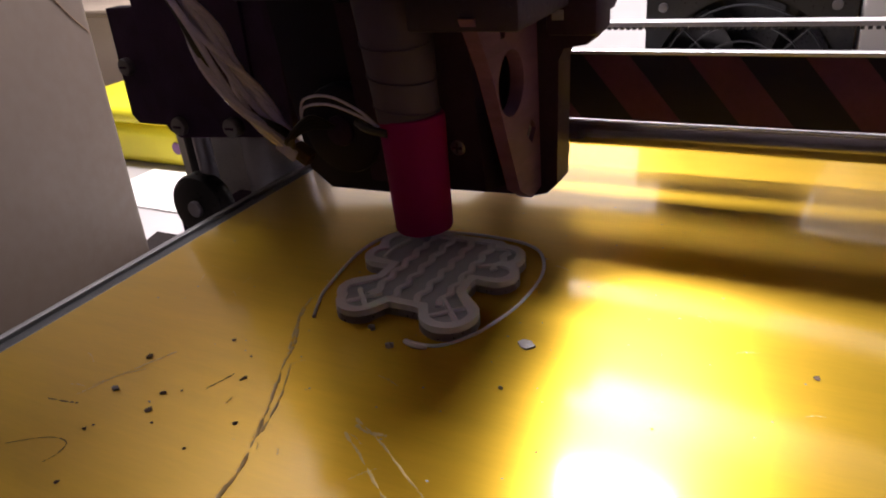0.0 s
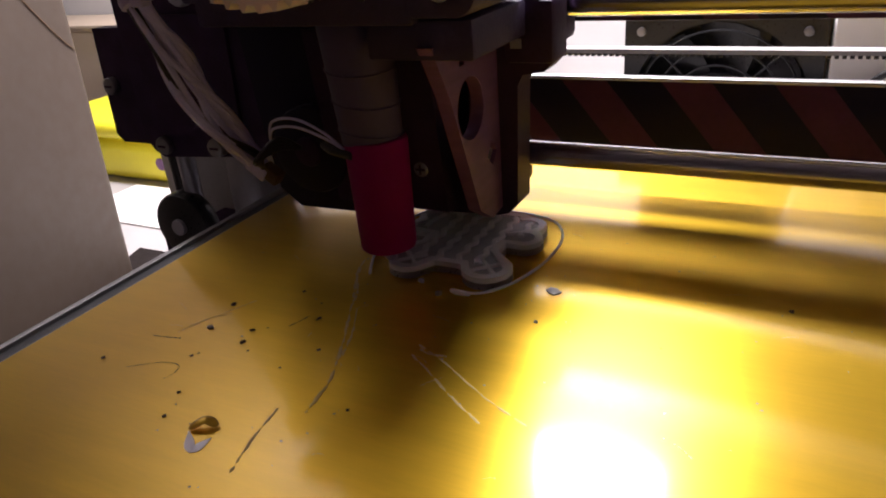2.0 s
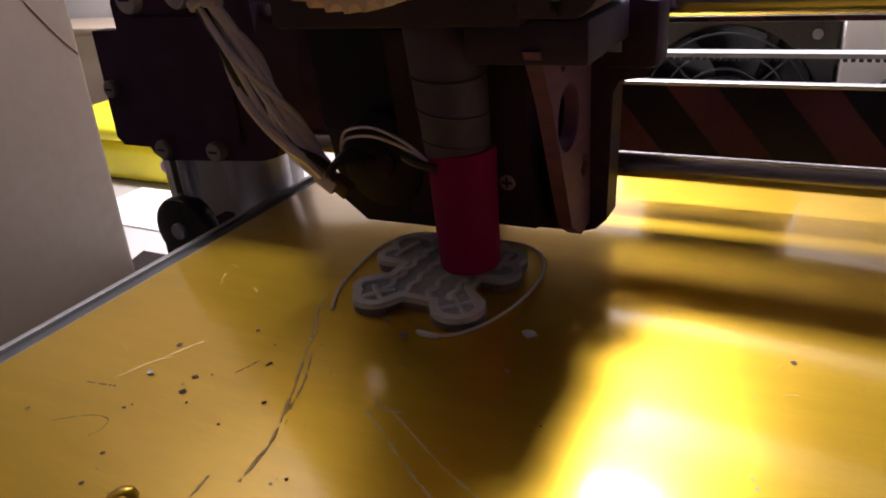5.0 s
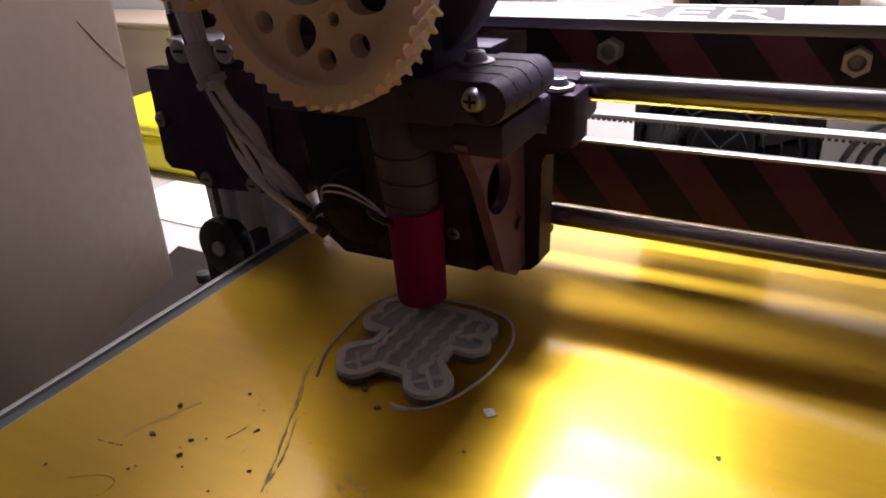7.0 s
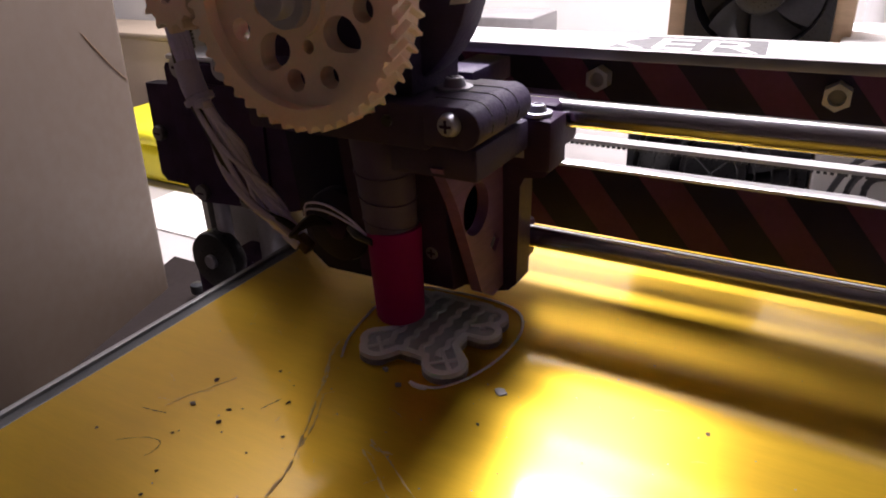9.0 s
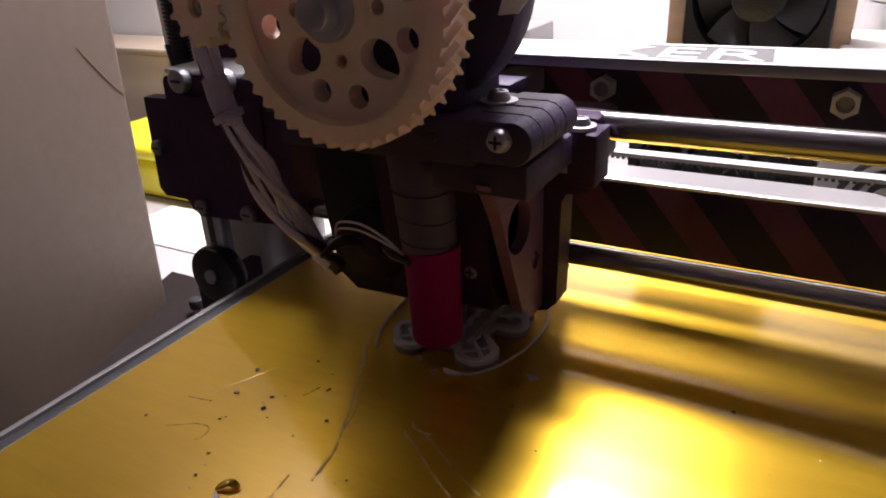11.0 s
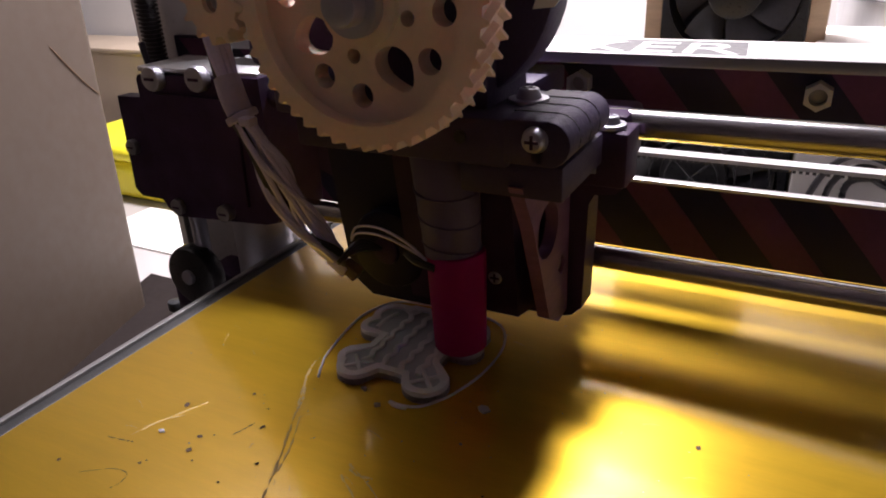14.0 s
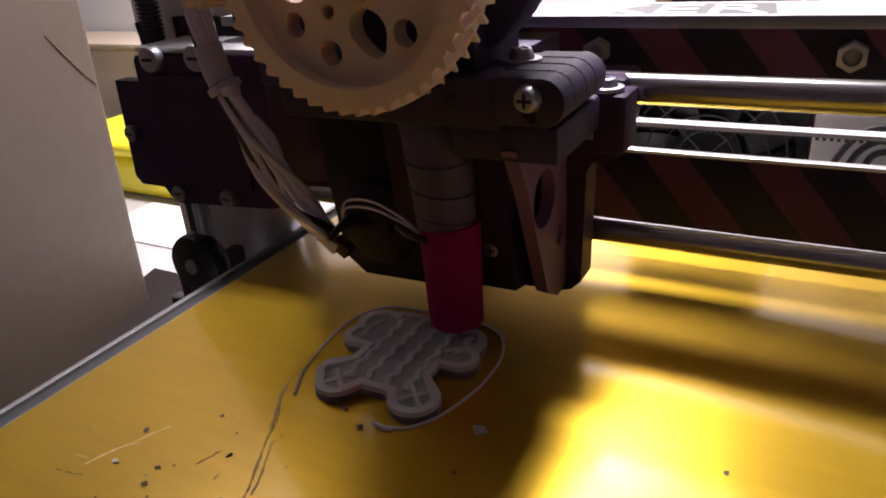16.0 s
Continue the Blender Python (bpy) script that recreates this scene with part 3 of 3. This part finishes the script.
def head():
    t = thing("extruder_carriage", HEAD_O, "black extruder carriage with red-sleeved hot end and cream gears", "3d printer extruder")
    # back plate that rides on the rods
    out = [(-7.7, 4.7), (-6.5, 4.2), (-6.5, 1.76), (-6.2, 1.6), (-5.45, 0.92), (-4.75, 0.88), (-4.25, 1.2), (-3.7, 0.9), (-1.6, 0.75), (1.1, 0.85), (1.45, 0.95), (1.75, 1.25), (1.85, 4.7),
           (2.0, 5.0), (2.6, 5.1), (2.9, 5.4), (2.9, 6.9), (-7.7, 6.9)]
    part("back_plate", prism(out, "y", 5.0, 6.0), BLACK, t)
    part("bearing_block", box(-4.5, 2.6, 6.0, 8.0, 5.5, 7.1, 0.2), BLACK, t)
    part("bearing_block", box(-3.5, 1.2, 6.0, 8.0, 1.0, 2.5, 0.2), BLACK, t)
    # side bracket with a round and a square hole
    br = [(1.2, 6.4), (4.9, 6.4), (4.9, 1.2), (4.15, 1.15), (3.35, 1.67), (1.95, 5.1)]
    part("side_bracket", prism(br, "x", 0.95, 1.32, holes=[ring(3.1, 4.57, 0.80, 32), ring(4.31, 3.0, 0.34, 4), ring(2.72, 5.85, 0.2, 4, turn=0.8)]), BRACKET, t, "purplish plastic side bracket")
    part("bracket_web", prism([(3.2, 1.6), (4.9, 1.2), (4.9, 6.6), (2.6, 6.6)], "x", -3.2, 0.4), BLACK, t)
    part("bracket_nut", prism(ring(4.31, 3.0, 0.30, 4), "x", 0.9, 1.2, holes=[ring(4.31, 3.0, 0.2, 4)]), ZINC, t, "square zinc nut")
    # extruder block above
    part("extruder_block", box(-5.2, 1.0, 1.05, 4.2, 6.9, 8.1, 0.12), BLACKSOFT, t, "matt black extruder block")
    hinge = rod((2.0, 1.0, 7.6), (2.0, 4.2, 7.6), 0.55, 28, bevel=0.05)
    box(0.9, 2.0, 1.0, 4.2, 7.05, 8.15, 0.1, bm=hinge)
    part("hinge_arm", hinge, BLACKSOFT, t, "matt black hinged idler arm")
    part("block_foot", box(-0.4, 2.3, 1.3, 4.6, 6.1, 7.0, 0.1), BLACKSOFT, t)
    part("carriage_bar", box(-1.6, -0.3, 6.1, 9.0, 7.12, 7.85, 0.06), BLACKSOFT, t, "grey bar over the bearings")
    part("paper_tag", prism([(1.25, 10.4), (1.75, 10.45), (2.2, 11.0), (1.5, 11.2)], "y", 2.0, 2.06), PAPER, t, "white paper tag")
    part("body_tower", box(-3.4, 0.3, 1.6, 4.2, 8.1, 24, 0.15), BLACKSOFT, t)
    part("upper_block", box(-4.6, 1.6, 2.4, 6.6, 10.8, 24, 0.2), BLACKSOFT, t, "tall black extruder body")
    part("side_tab", box(1.6, 2.95, 4.7, 6.0, 5.35, 6.95, 0.15), BLACK, t)
    cross_screw(1.72, 0.98, 7.70, 0.33, t, "y")
    cross_screw(0.83, 2.89, 8.2, 0.34, t, "z")
    cross_screw(2.3, 5.2, 7.08, 0.30, t, "z")
    for hx in (-1.6, -0.2):
        part("screw_hole", rod((hx, 1.0, 7.6), (hx, 1.2, 7.6), 0.16, 18), FANBLACK, t, "empty dark screw hole")
    part("side_tab_nut", prism(ring(1.95, 4.95, 0.3, 6), "z", 5.75, 6.0), ZINC, t, "zinc nut under the tab")
    part("tab_groove", box(2.1, 2.8, 5.0, 5.06, 6.94, 6.97), FANBLACK, t)
    for y in (1.75, 2.55, 3.3):
        part("arm_seam", tube([Vector((0.9, y, 8.15))] + [Vector((2.0 + 0.553 * math.sin(a), y, 7.6 + 0.553 * math.cos(a))) for a in (0, 0.4, 0.8, 1.2, 1.6, 2.0)], 0.02, 5), FANBLACK, t)
    # hot end
    part("heat_tube", rod((-1.2, 2.32, 3.8), (-1.42, 2.42, 7.0), 0.80, 28, bevel=0.06, r2=0.96), TAN, t, "tan tape-wrapped heat tube")
    for z in (4.1, 4.9, 5.75):
        part("tape_edge", tube(smooth([(-1.2 - 0.07 * (z - 3.8) + (0.815 + 0.05 * (z - 3.8)) * math.cos(a), 2.32 + 0.03 * (z - 3.8) + (0.815 + 0.05 * (z - 3.8)) * math.sin(a), z + 0.12 * math.sin(a + z)) for a in [i * math.pi / 6 for i in range(12)]], 3, True), 0.03, 5, True), TAN, t)
    sleeve = rod((-1.08, 2.32, 0.78), (-1.12, 2.32, 3.95), 0.76, 30, r2=0.84, bevel=0.1)
    for v in sleeve.verts:
        v.co.x += 0.02 * math.sin(5 * v.co.y + 2 * v.co.z)
    part("sleeve", sleeve, RED, t, "dark red silicone sleeve")
    part("nozzle", rod((-1.1, 2.32, 0.37), (-1.1, 2.32, 0.8), 0.10, 20, r2=0.42), ZINC, t)
    part("fan_housing", prism([(-5.7, 1.6), (-5.0, 1.05), (-2.4, 1.1), (-2.2, 7.0), (-6.3, 7.0), (-6.0, 3.9)], "y", 3.6, 5.0), NAVY, t, "dark navy fan housing")
    part("cooling_fan", rod((-3.9, 3.0, 3.1), (-3.9, 3.6, 3.1), 1.3, 36, bevel=0.14), NAVY, t, "round dark fan")
    part("fan_hub", rod((-3.9, 2.9, 3.1), (-3.9, 3.1, 3.1), 0.45, 24, bevel=0.06), BLACK, t)
    cross_screw(-0.26, 3.2, 2.85, 0.28, t, "y")
    part("screw_boss", rod((-0.26, 3.2, 2.85), (-0.26, 4.2, 2.85), 0.45, 20), BLACK, t)
    for k in range(2):
        pts = smooth([(-4.9, 2.6, 3.55 - 0.1 * k), (-4.2, 2.0, 4.25 - 0.2 * k), (-3.2, 1.75, 4.45 - 0.22 * k), (-2.3, 1.7, 4.15 - 0.15 * k), (-1.75, 1.75, 3.7)])
        part("thermistor_wire", tube(pts, 0.04, 8), WIRE, t, "thin grey wire")
    part("heater_lead", tube(smooth([(-2.5, 1.9, 3.75), (-2.0, 1.6, 3.7), (-1.4, 1.55, 3.62)]), 0.11, 8), DARKWIRE, t, "black heater lead")
    # cable bundle
    path = smooth([(-7.75, 1.2, 9.9), (-7.4, 1.0, 9.0), (-7.02, 0.8, 8.1), (-6.6, 0.8, 7.2), (-6.25, 0.95, 6.3), (-6.05, 1.3, 5.2), (-5.85, 1.7, 4.2), (-5.65, 2.1, 3.5), (-5.4, 2.3, 3.0)], 8)
    last = len(path) - 1
    for k in range(9):
        a0 = k * 2 * math.pi / 9
        pts = []
        for i, p in enumerate(path):
            q = i / last
            w = 0.22 + 0.24 * max(0, math.sin((q - 0.42) * 5.6)) * (0.35 + 0.45 * (k % 3))
            a = a0 + 3.6 * q + 0.9 * math.sin(5 * q + 2 * k)
            pts.append(p + Vector((math.cos(a) * w, math.sin(a) * w * 0.8, 0.15 * math.sin(a))))
        part("cable", tube(pts, 0.09 if k % 2 else 0.14, 8), DARKWIRE if k == 4 else WIRE, t, "black cable" if k == 4 else "grey cable")
    wrap = [path[i] for i in range(11, 21, 2)]
    part("cable_wrap", tube(wrap, 0.37, 14), TIE, t, "translucent tape round the cables")
    p, d = path[20], (path[22] - path[19]).normalized()
    part("cable_tie", rod(p - d * 0.10, p + d * 0.10, 0.46, 20, bevel=0.03), TIE, t, "translucent cable tie")
    part("tie_lock", box(p.x + 0.35, p.x + 0.75, p.y - 0.55, p.y - 0.2, p.z - 0.12, p.z + 0.12, 0.04), TIE, t)
    plug = box(-5.55, -4.85, 2.05, 2.55, 2.55, 2.95, 0.05)
    bmesh.ops.rotate(plug, cent=Vector((-5.2, 2.3, 2.75)), matrix=Matrix.Rotation(radians(35), 3, "Y"), verts=plug.verts[:])
    part("plug", plug, WIRE, t, "pale plastic plug")
    plug = box(-5.1, -4.5, 2.1, 2.5, 2.4, 2.8, 0.05)
    bmesh.ops.rotate(plug, cent=Vector((-4.8, 2.3, 2.6)), matrix=Matrix.Rotation(radians(35), 3, "Y"), verts=plug.verts[:])
    part("socket", plug, SPECK, t, "dark brown socket")
    for k in range(4):
        part("fan_lead", tube(smooth([(-5.0, 2.2, 2.7 + 0.06 * k), (-4.7, 1.9 - 0.1 * k, 3.2), (-4.3, 2.2, 3.4 + 0.1 * k), (-3.9, 2.7, 3.3)]), 0.07, 6), DARKWIRE, t, "black fan lead")
    part("idler_disc", rod((-1.3, 2.1, 11.1), (-1.3, 3.3, 11.1), 3.05, 48, bevel=0.15), BLACKSOFT, t, "round black idler disc")
    part("motor_plate", box(-7.2, -3.3, 2.6, 4.6, 7.3, 8.7, 0.1), BLACKSOFT, t, "black motor plate")
    part("motor", box(-8.0, -3.4, 2.6, 7.0, 8.6, 13.0, 0.3), BLACK, t, "black stepper motor")
    return t


HEAD = head()
GEAR_C = (-2.13, 0.3, 10.72)
SMALL_C = (-6.25, 0.3, 10.75)


def gear_outline(cx, cz, r, teeth, depth, lag):
    pts = []
    for i in range(teeth):
        for f, rr in ((0.0, r - depth), (0.22, r - depth), (0.42, r - 0.03), (0.58, r - 0.03), (0.78, r - depth)):
            a = 2 * math.pi * (i + f) / teeth + lag
            pts.append((cx + rr * math.cos(a), cz + rr * math.sin(a)))
    return pts


def toothed(c, r, teeth, depth, y0, y1, lag, layers=6):
    """Herringbone teeth: layers turned against one another, closed by a prism inside."""
    cx, _, cz = c
    own = bmesh.new()
    rows = []
    for k in range(layers + 1):
        s = k / layers
        turn = lag * (1 - abs(2 * s - 1))
        rows.append([own.verts.new((x, y0 + (y1 - y0) * s, z)) for x, z in gear_outline(cx, cz, r, teeth, depth, turn)])
    for a, b in zip(rows, rows[1:]):
        for j in range(len(a)):
            k = (j + 1) % len(a)
            own.faces.new((a[j], a[k], b[k], b[j]))
    return own, gear_outline(cx, cz, r, teeth, depth, 0)


def gears():
    cx, cy, cz = GEAR_C
    y0, y1 = -0.2, 0.95
    teeth, edge = toothed(GEAR_C, 3.36, 47, 0.2, y0, y1, 0.09)

    def at(r, deg):
        return cx + r * math.cos(radians(deg)), cz + r * math.sin(radians(deg))

    def drop(r, deg, size):
        """A leaf-shaped hole with one pointed corner."""
        x, z = at(r, deg)
        pts = []
        for i in range(24):
            a = 2 * math.pi * i / 24
            q = size * (1 + 0.42 * max(0, math.cos(a)) ** 6)
            pts.append((x + q * math.cos(a + radians(deg)) * 1.1, z + q * math.sin(a + radians(deg)) * 0.95))
        return pts
    holes = []
    for k in range(4):
        holes += [ring(*at(2.08, 251.3 + 90 * k), 0.30, 20), ring(*at(2.10, 282.5 + 90 * k), 0.30, 20), ring(*at(1.22, 2 + 90 * k), 0.18, 16), drop(1.55, -44 + 90 * k, 0.46)]
    rim = prism(edge, "y", y0 - 0.001, y1 - 0.001, holes=[ring(cx, cz, 2.72, 72)])
    bmesh.ops.delete(rim, geom=[f for f in rim.faces if abs(f.normal.y) < 0.5 and math.hypot(f.calc_center_median().x - cx, f.calc_center_median().z - cz) > 2.9], context="FACES")
    join(rim, teeth)
    g = part("large_gear", rim, CREAM, HEAD, "cream printed herringbone gear", at=GEAR_C)
    part("gear_web", prism(ring(cx, cz, 2.74, 72), "y", 0.2, 0.75, holes=holes), CREAM, g)
    part("hub", prism(ring(cx, cz, 1.0, 40), "y", 0.0, 0.21), CREAM, g)
    part("washer", rod((cx, -0.3, cz), (cx, 0.02, cz), 0.72, 36, bevel=0.03), ZINC, g, "zinc washer")
    part("bolt_head", rod((cx, -0.75, cz), (cx, -0.04, cz), 0.46, 40, bevel=0.12), ZINC, g, "zinc round bolt head")
    cx, cy, cz = SMALL_C
    teeth, edge = toothed(SMALL_C, 1.05, 12, 0.24, y0 - 0.05, y1 + 0.05, -0.22)
    front = prism(edge, "y", y0 - 0.051, y0 + 0.4, holes=[ring(cx, cz, 0.25, 20)])
    join(front, teeth)
    s = part("small_gear", front, CREAM, HEAD, "cream printed pinion", at=SMALL_C)
    part("gear_shaft", rod((cx, y0 + 0.1, cz), (cx, 2.8, cz), 0.25, 20), STEEL, s)
    return g, s


GEAR, PINION = gears()


# ---------------------------------------------------------------- behind the printer
def fan(name, x, y, z, size, label, framed):
    """An axial fan: frame with a round opening, ring, hub and blades."""
    h = size / 2
    f = thing(name, (x, y, z - h), label, "fan")
    hole = ring(x, z, h * 0.92, 40)
    part("frame", prism([(x - h, z - h), (x + h, z - h), (x + h, z + h), (x - h, z + h)], "y", y, y + 2.2, holes=[hole]), FANBLACK, f)
    part("back_panel", box(x - h, x + h, y + 2.21, y + 2.4, z - h, z + h), FANBLACK, f)
    part("hub", rod((x, y + 0.3, z), (x, y + 1.8, z), h * 0.38, 32, bevel=0.1), FANBLACK, f)
    for k in range(7):
        a = 2 * math.pi * k / 7
        own = bmesh.new()
        rows = []
        for i in range(7):
            r = h * (0.36 + 0.52 * i / 6)
            row = []
            for j in range(4):
                b = a + 0.75 * j / 3 + 0.25 * i / 6
                for d in (0, 0.12):
                    row.append(own.verts.new((x + r * math.cos(b), y + 0.5 + 1.1 * j / 3 + d, z + r * math.sin(b))))
            rows.append(row)
        for p, q in zip(rows, rows[1:]):
            for j in range(3):
                for d in (0, 1):
                    own.faces.new((p[2 * j + d], p[2 * j + 2 + d], q[2 * j + 2 + d], q[2 * j + d]))
        part("blade", own, GLASSY if framed else FANBLACK, f, "smoky grey blade" if framed else "")
    if not framed:
        for r in (0.3, 0.48, 0.66, 0.84):
            part("guard_ring", tube([Vector((px, y - 0.15, pz)) for px, pz in ring(x, z, h * r, 48)], 0.06, 6, True), FANBLACK, f)
        for a in (45, 135):
            c, sn = math.cos(radians(a)) * h * 0.95, math.sin(radians(a)) * h * 0.95
            part("guard_bar", tube([Vector((x - c, y - 0.1, z - sn)), Vector((x + c, y - 0.1, z + sn))], 0.06, 6), FANBLACK, f)
    for sx in (-1, 1):
        for sz in (-1, 1):
            part("screw", rod((x + sx * h * 0.82, y - 0.15, z + sz * h * 0.82), (x + sx * h * 0.82, y + 0.1, z + sz * h * 0.82), 0.24, 16, bevel=0.05), GREYEDGE, f, "dull metal screw")
    return f


def background():
    p = thing("leaning_board", (-32, 0, -12.5), "large beige board leaning beside the printer", "board")

    def leaned(bm):
        for v in bm.verts:
            v.co.x += (16 - v.co.y) * 0.30
            v.co.y += v.co.z * 0.04
        return bm
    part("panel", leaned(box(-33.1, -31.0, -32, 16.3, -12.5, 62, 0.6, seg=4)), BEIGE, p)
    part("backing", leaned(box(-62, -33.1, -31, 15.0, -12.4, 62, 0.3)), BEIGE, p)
    part("hairline_crack", leaned(tube(smooth([(-30.98, 12.6, 6.8), (-30.98, 13.7, 5.5), (-30.98, 14.9, 4.2), (-30.98, 15.9, 3.3)]), 0.06, 5, taper=0.5)), SPECK, p, "thin dark crack")
    for kx, ky, kr in ((-27.6, 15.4, 0.5), (-25.6, 13.0, 0.4), (-24.4, 10.6, 0.5)):
        k = thing("foot_knob", (kx, ky, -11.9), "small black knob on the base plate beside the printer", "knob", "knobs beside the printer")
        part("stem", rod((kx, ky, -11.9), (kx, ky, -11.4), kr * 0.5, 14), ZINC, k)
        part("cap", rod((kx, ky, -11.4), (kx, ky, -10.7), kr, 18, bevel=0.1), FANBLACK, k)
    base = thing("base_plate", (-8, 6, -12.5), "dark brown base plate under the printer", "printer base")
    part("plate", prism([(-26.5, -8), (16, -8), (16, 19.5), (-34.9, 19.5)], "z", -12.5, -11.9), BASEPLATE, base)
    y = thing("yellow_box", (-52, 32, -12.5), "bright yellow plastic box on the table", "box")
    part("body", box(-62, -42, 32, 44, -12.5, -8.4, 1.0, seg=4), YELLOW, y)
    part("lid", box(-62.4, -41.6, 31.6, 44.4, -8.3, -6.7, 0.7, seg=4), YELLOW, y)
    part("badge", rod((-45.2, 31.9, -10.4), (-45.2, 32.1, -10.4), 0.6, 20), BRACKET, y, "dark round mark")
    c = thing("cardboard_box", (-60, 50, -12.5), "beige cardboard box behind the yellow box", "box")
    part("body", box(-84, -40, 46.5, 55, -12.5, -0.6, 0.2), CARD, c)
    part("flap", box(-84, -40, 46.0, 55.2, -0.58, 0.2, 0.2), CARD, c, "folded flap")
    part("handle_slot", box(-57.5, -56.4, 46.35, 46.5, -7.5, -1.5, 0.1), SPECK, c)
    g = thing("grey_block", (-18, 45, -12.5), "grey box standing at the back of the table", "box")
    part("body", box(-21.4, -14.4, 44.0, 50.0, -12.5, 4.0, 0.3), EDGE, g)
    w = solid("paper_sheet", box(-48, -19, 23.5, 31, -12.48, -12.3, 0.04), PAPER, (-33, 25, -12.5), "white sheet of board lying on the table", "board")
    fan("cooling_fan", 4.2, 26.0, -1.35, 9.6, "black case fan with ring guard behind the gantry", False)
    stand = thing("power_supply", (4, 28, -12.5), "dark metal power supply case under the fan", "power supply")
    part("case", box(-0.6, 9.0, 25.8, 29.9, -12.5, -6.2, 0.15), FANBLACK, stand)
    part("rear_panel", box(-0.6, 9.0, 28.5, 29.9, -6.18, 3.4, 0.1), FANBLACK, stand)
    up = thing("framed_fan", (4.8, 30.5, -12.5), "black fan mounted in a plywood frame", "fan")
    for x in (0.05, 8.7):
        part("frame_post", box(x, x + 0.95, 30.4, 32.8, -12.5, 16, 0.08), WOOD, up, "plywood post")
    part("frame_top", box(0.05, 9.65, 30.4, 32.8, 16.02, 17, 0.08), WOOD, up, "plywood rail")
    part("foot_panel", box(1.02, 8.68, 30.6, 32.6, -12.5, 4.0, 0.05), FANBLACK, up)
    fan("case_fan", 4.85, 30.2, 8.0, 7.6, "black fan with smoky blades held in a plywood frame", True)
    b = thing("white_box", (15, 22, -12.5), "white cardboard box with grey printed bars", "box")
    part("body", box(9.2, 26, 25.8, 36, -12.5, 5.6, 0.2), PAPER, b)
    for k in range(4):
        part("printed_bar", box(12.6, 17.0, 25.77, 25.79, 3.9 - k * 0.5, 4.15 - k * 0.5), GRAFITE, b, "grey printed bar")
    for k in range(3):
        cab = thing("loose_cable", (11, 25.2, -12.5), "black cable looping behind the gantry", "cable", "cables behind the gantry")
        part("strand", tube(smooth([(9.6 + k * 0.8, 25.2, -12.4), (9.9 + k, 25.0, -4), (10.3 + k * 0.7, 25.0 + 0.15 * k, -0.9), (11.6 + k * 0.5, 25.0, 0.9 - 0.5 * k), (13.6, 25.1 + 0.15 * k, 0.6 - k * 0.6), (16, 25.2, -1.5), (18, 25.3, -12.4)]), 0.17, 8), DARKWIRE, cab)
    j = thing("tin", (14, 38, -12.5), "pale metal tin standing near the wall", "tin")
    part("body", rod((15, 40, -12.5), (15, 40, 7.0), 5.0, 40, bevel=0.3), ALU, j)
    part("lid", rod((15, 40, 7.02), (15, 40, 8.2), 5.2, 40, bevel=0.25), ALU, j)
    part("stand", box(-19.5, -9, 34, 36, -12.5, -4, 0.2), PAPER, thing("white_block", (-14, 35, -12.5), "low white block at the back of the table", "block"))


background()


# ---------------------------------------------------------------- what moves
HEAD_X = [(0, 0.00000), (0.5, -0.00782), (1, -0.00298), (1.5, 0.00062), (2, -0.00546), (2.5, 0.00325), (3, 0.01503), (3.5, 0.02538), (4, 0.02864), (4.2, 0.02464), (6.3, 0.01478), (6.5, 0.01159), (7, 0.00254), (7.5, -0.00557), (8, -0.00894), (8.5, -0.00535), (9, -0.00008), (9.2, 0.00707), (11.5, 0.01422), (12, 0.02108), (12.5, 0.02912), (13, 0.03078), (13.5, 0.02551), (14, 0.02669), (14.5, 0.03370), (15, 0.03358), (15.5, 0.02826), (16, 0.01956)]
BED_Y = [(0, 0.00001), (0.5, 0.00989), (1, 0.01786), (1.5, 0.02565), (2, 0.03450), (2.5, 0.03963), (3, 0.03665), (3.5, 0.04097), (4, 0.03116), (4.2, 0.02802), (6.3, 0.00068), (6.5, -0.00072), (7, -0.00063), (7.5, 0.00302), (8, 0.01184), (8.5, 0.01970), (9, 0.01936), (9.2, 0.02507), (11.5, 0.03748), (12, 0.04019), (12.5, 0.03920), (13, 0.03051), (13.5, 0.02501), (14, 0.01611), (14.5, 0.01745), (15, 0.00838), (15.5, 0.00100), (16, -0.00025)]


def motions():
    hx, hy, hz = (k * CM for k in HEAD_O)
    walk(HEAD, [(t, pose(hx + x, hy, hz)) for t, x in HEAD_X])
    for ob in (BED, FIGURE, SKIRT, *LOOSE):
        p = ob.matrix_basis.translation.copy()
        walk(ob, [(t, pose(p.x, p.y + y, p.z)) for t, y in BED_Y])
    for ob, c, speed in ((GEAR, GEAR_C, 5.85), (PINION, SMALL_C, -22.9)):
        p = (Vector(c) - Vector(HEAD_O)) * CM
        walk(ob, [(t, pose(p.x, p.y, p.z, 0, (t - 11.0) * speed, 0)) for t in range(0, 17, 2)])


motions()
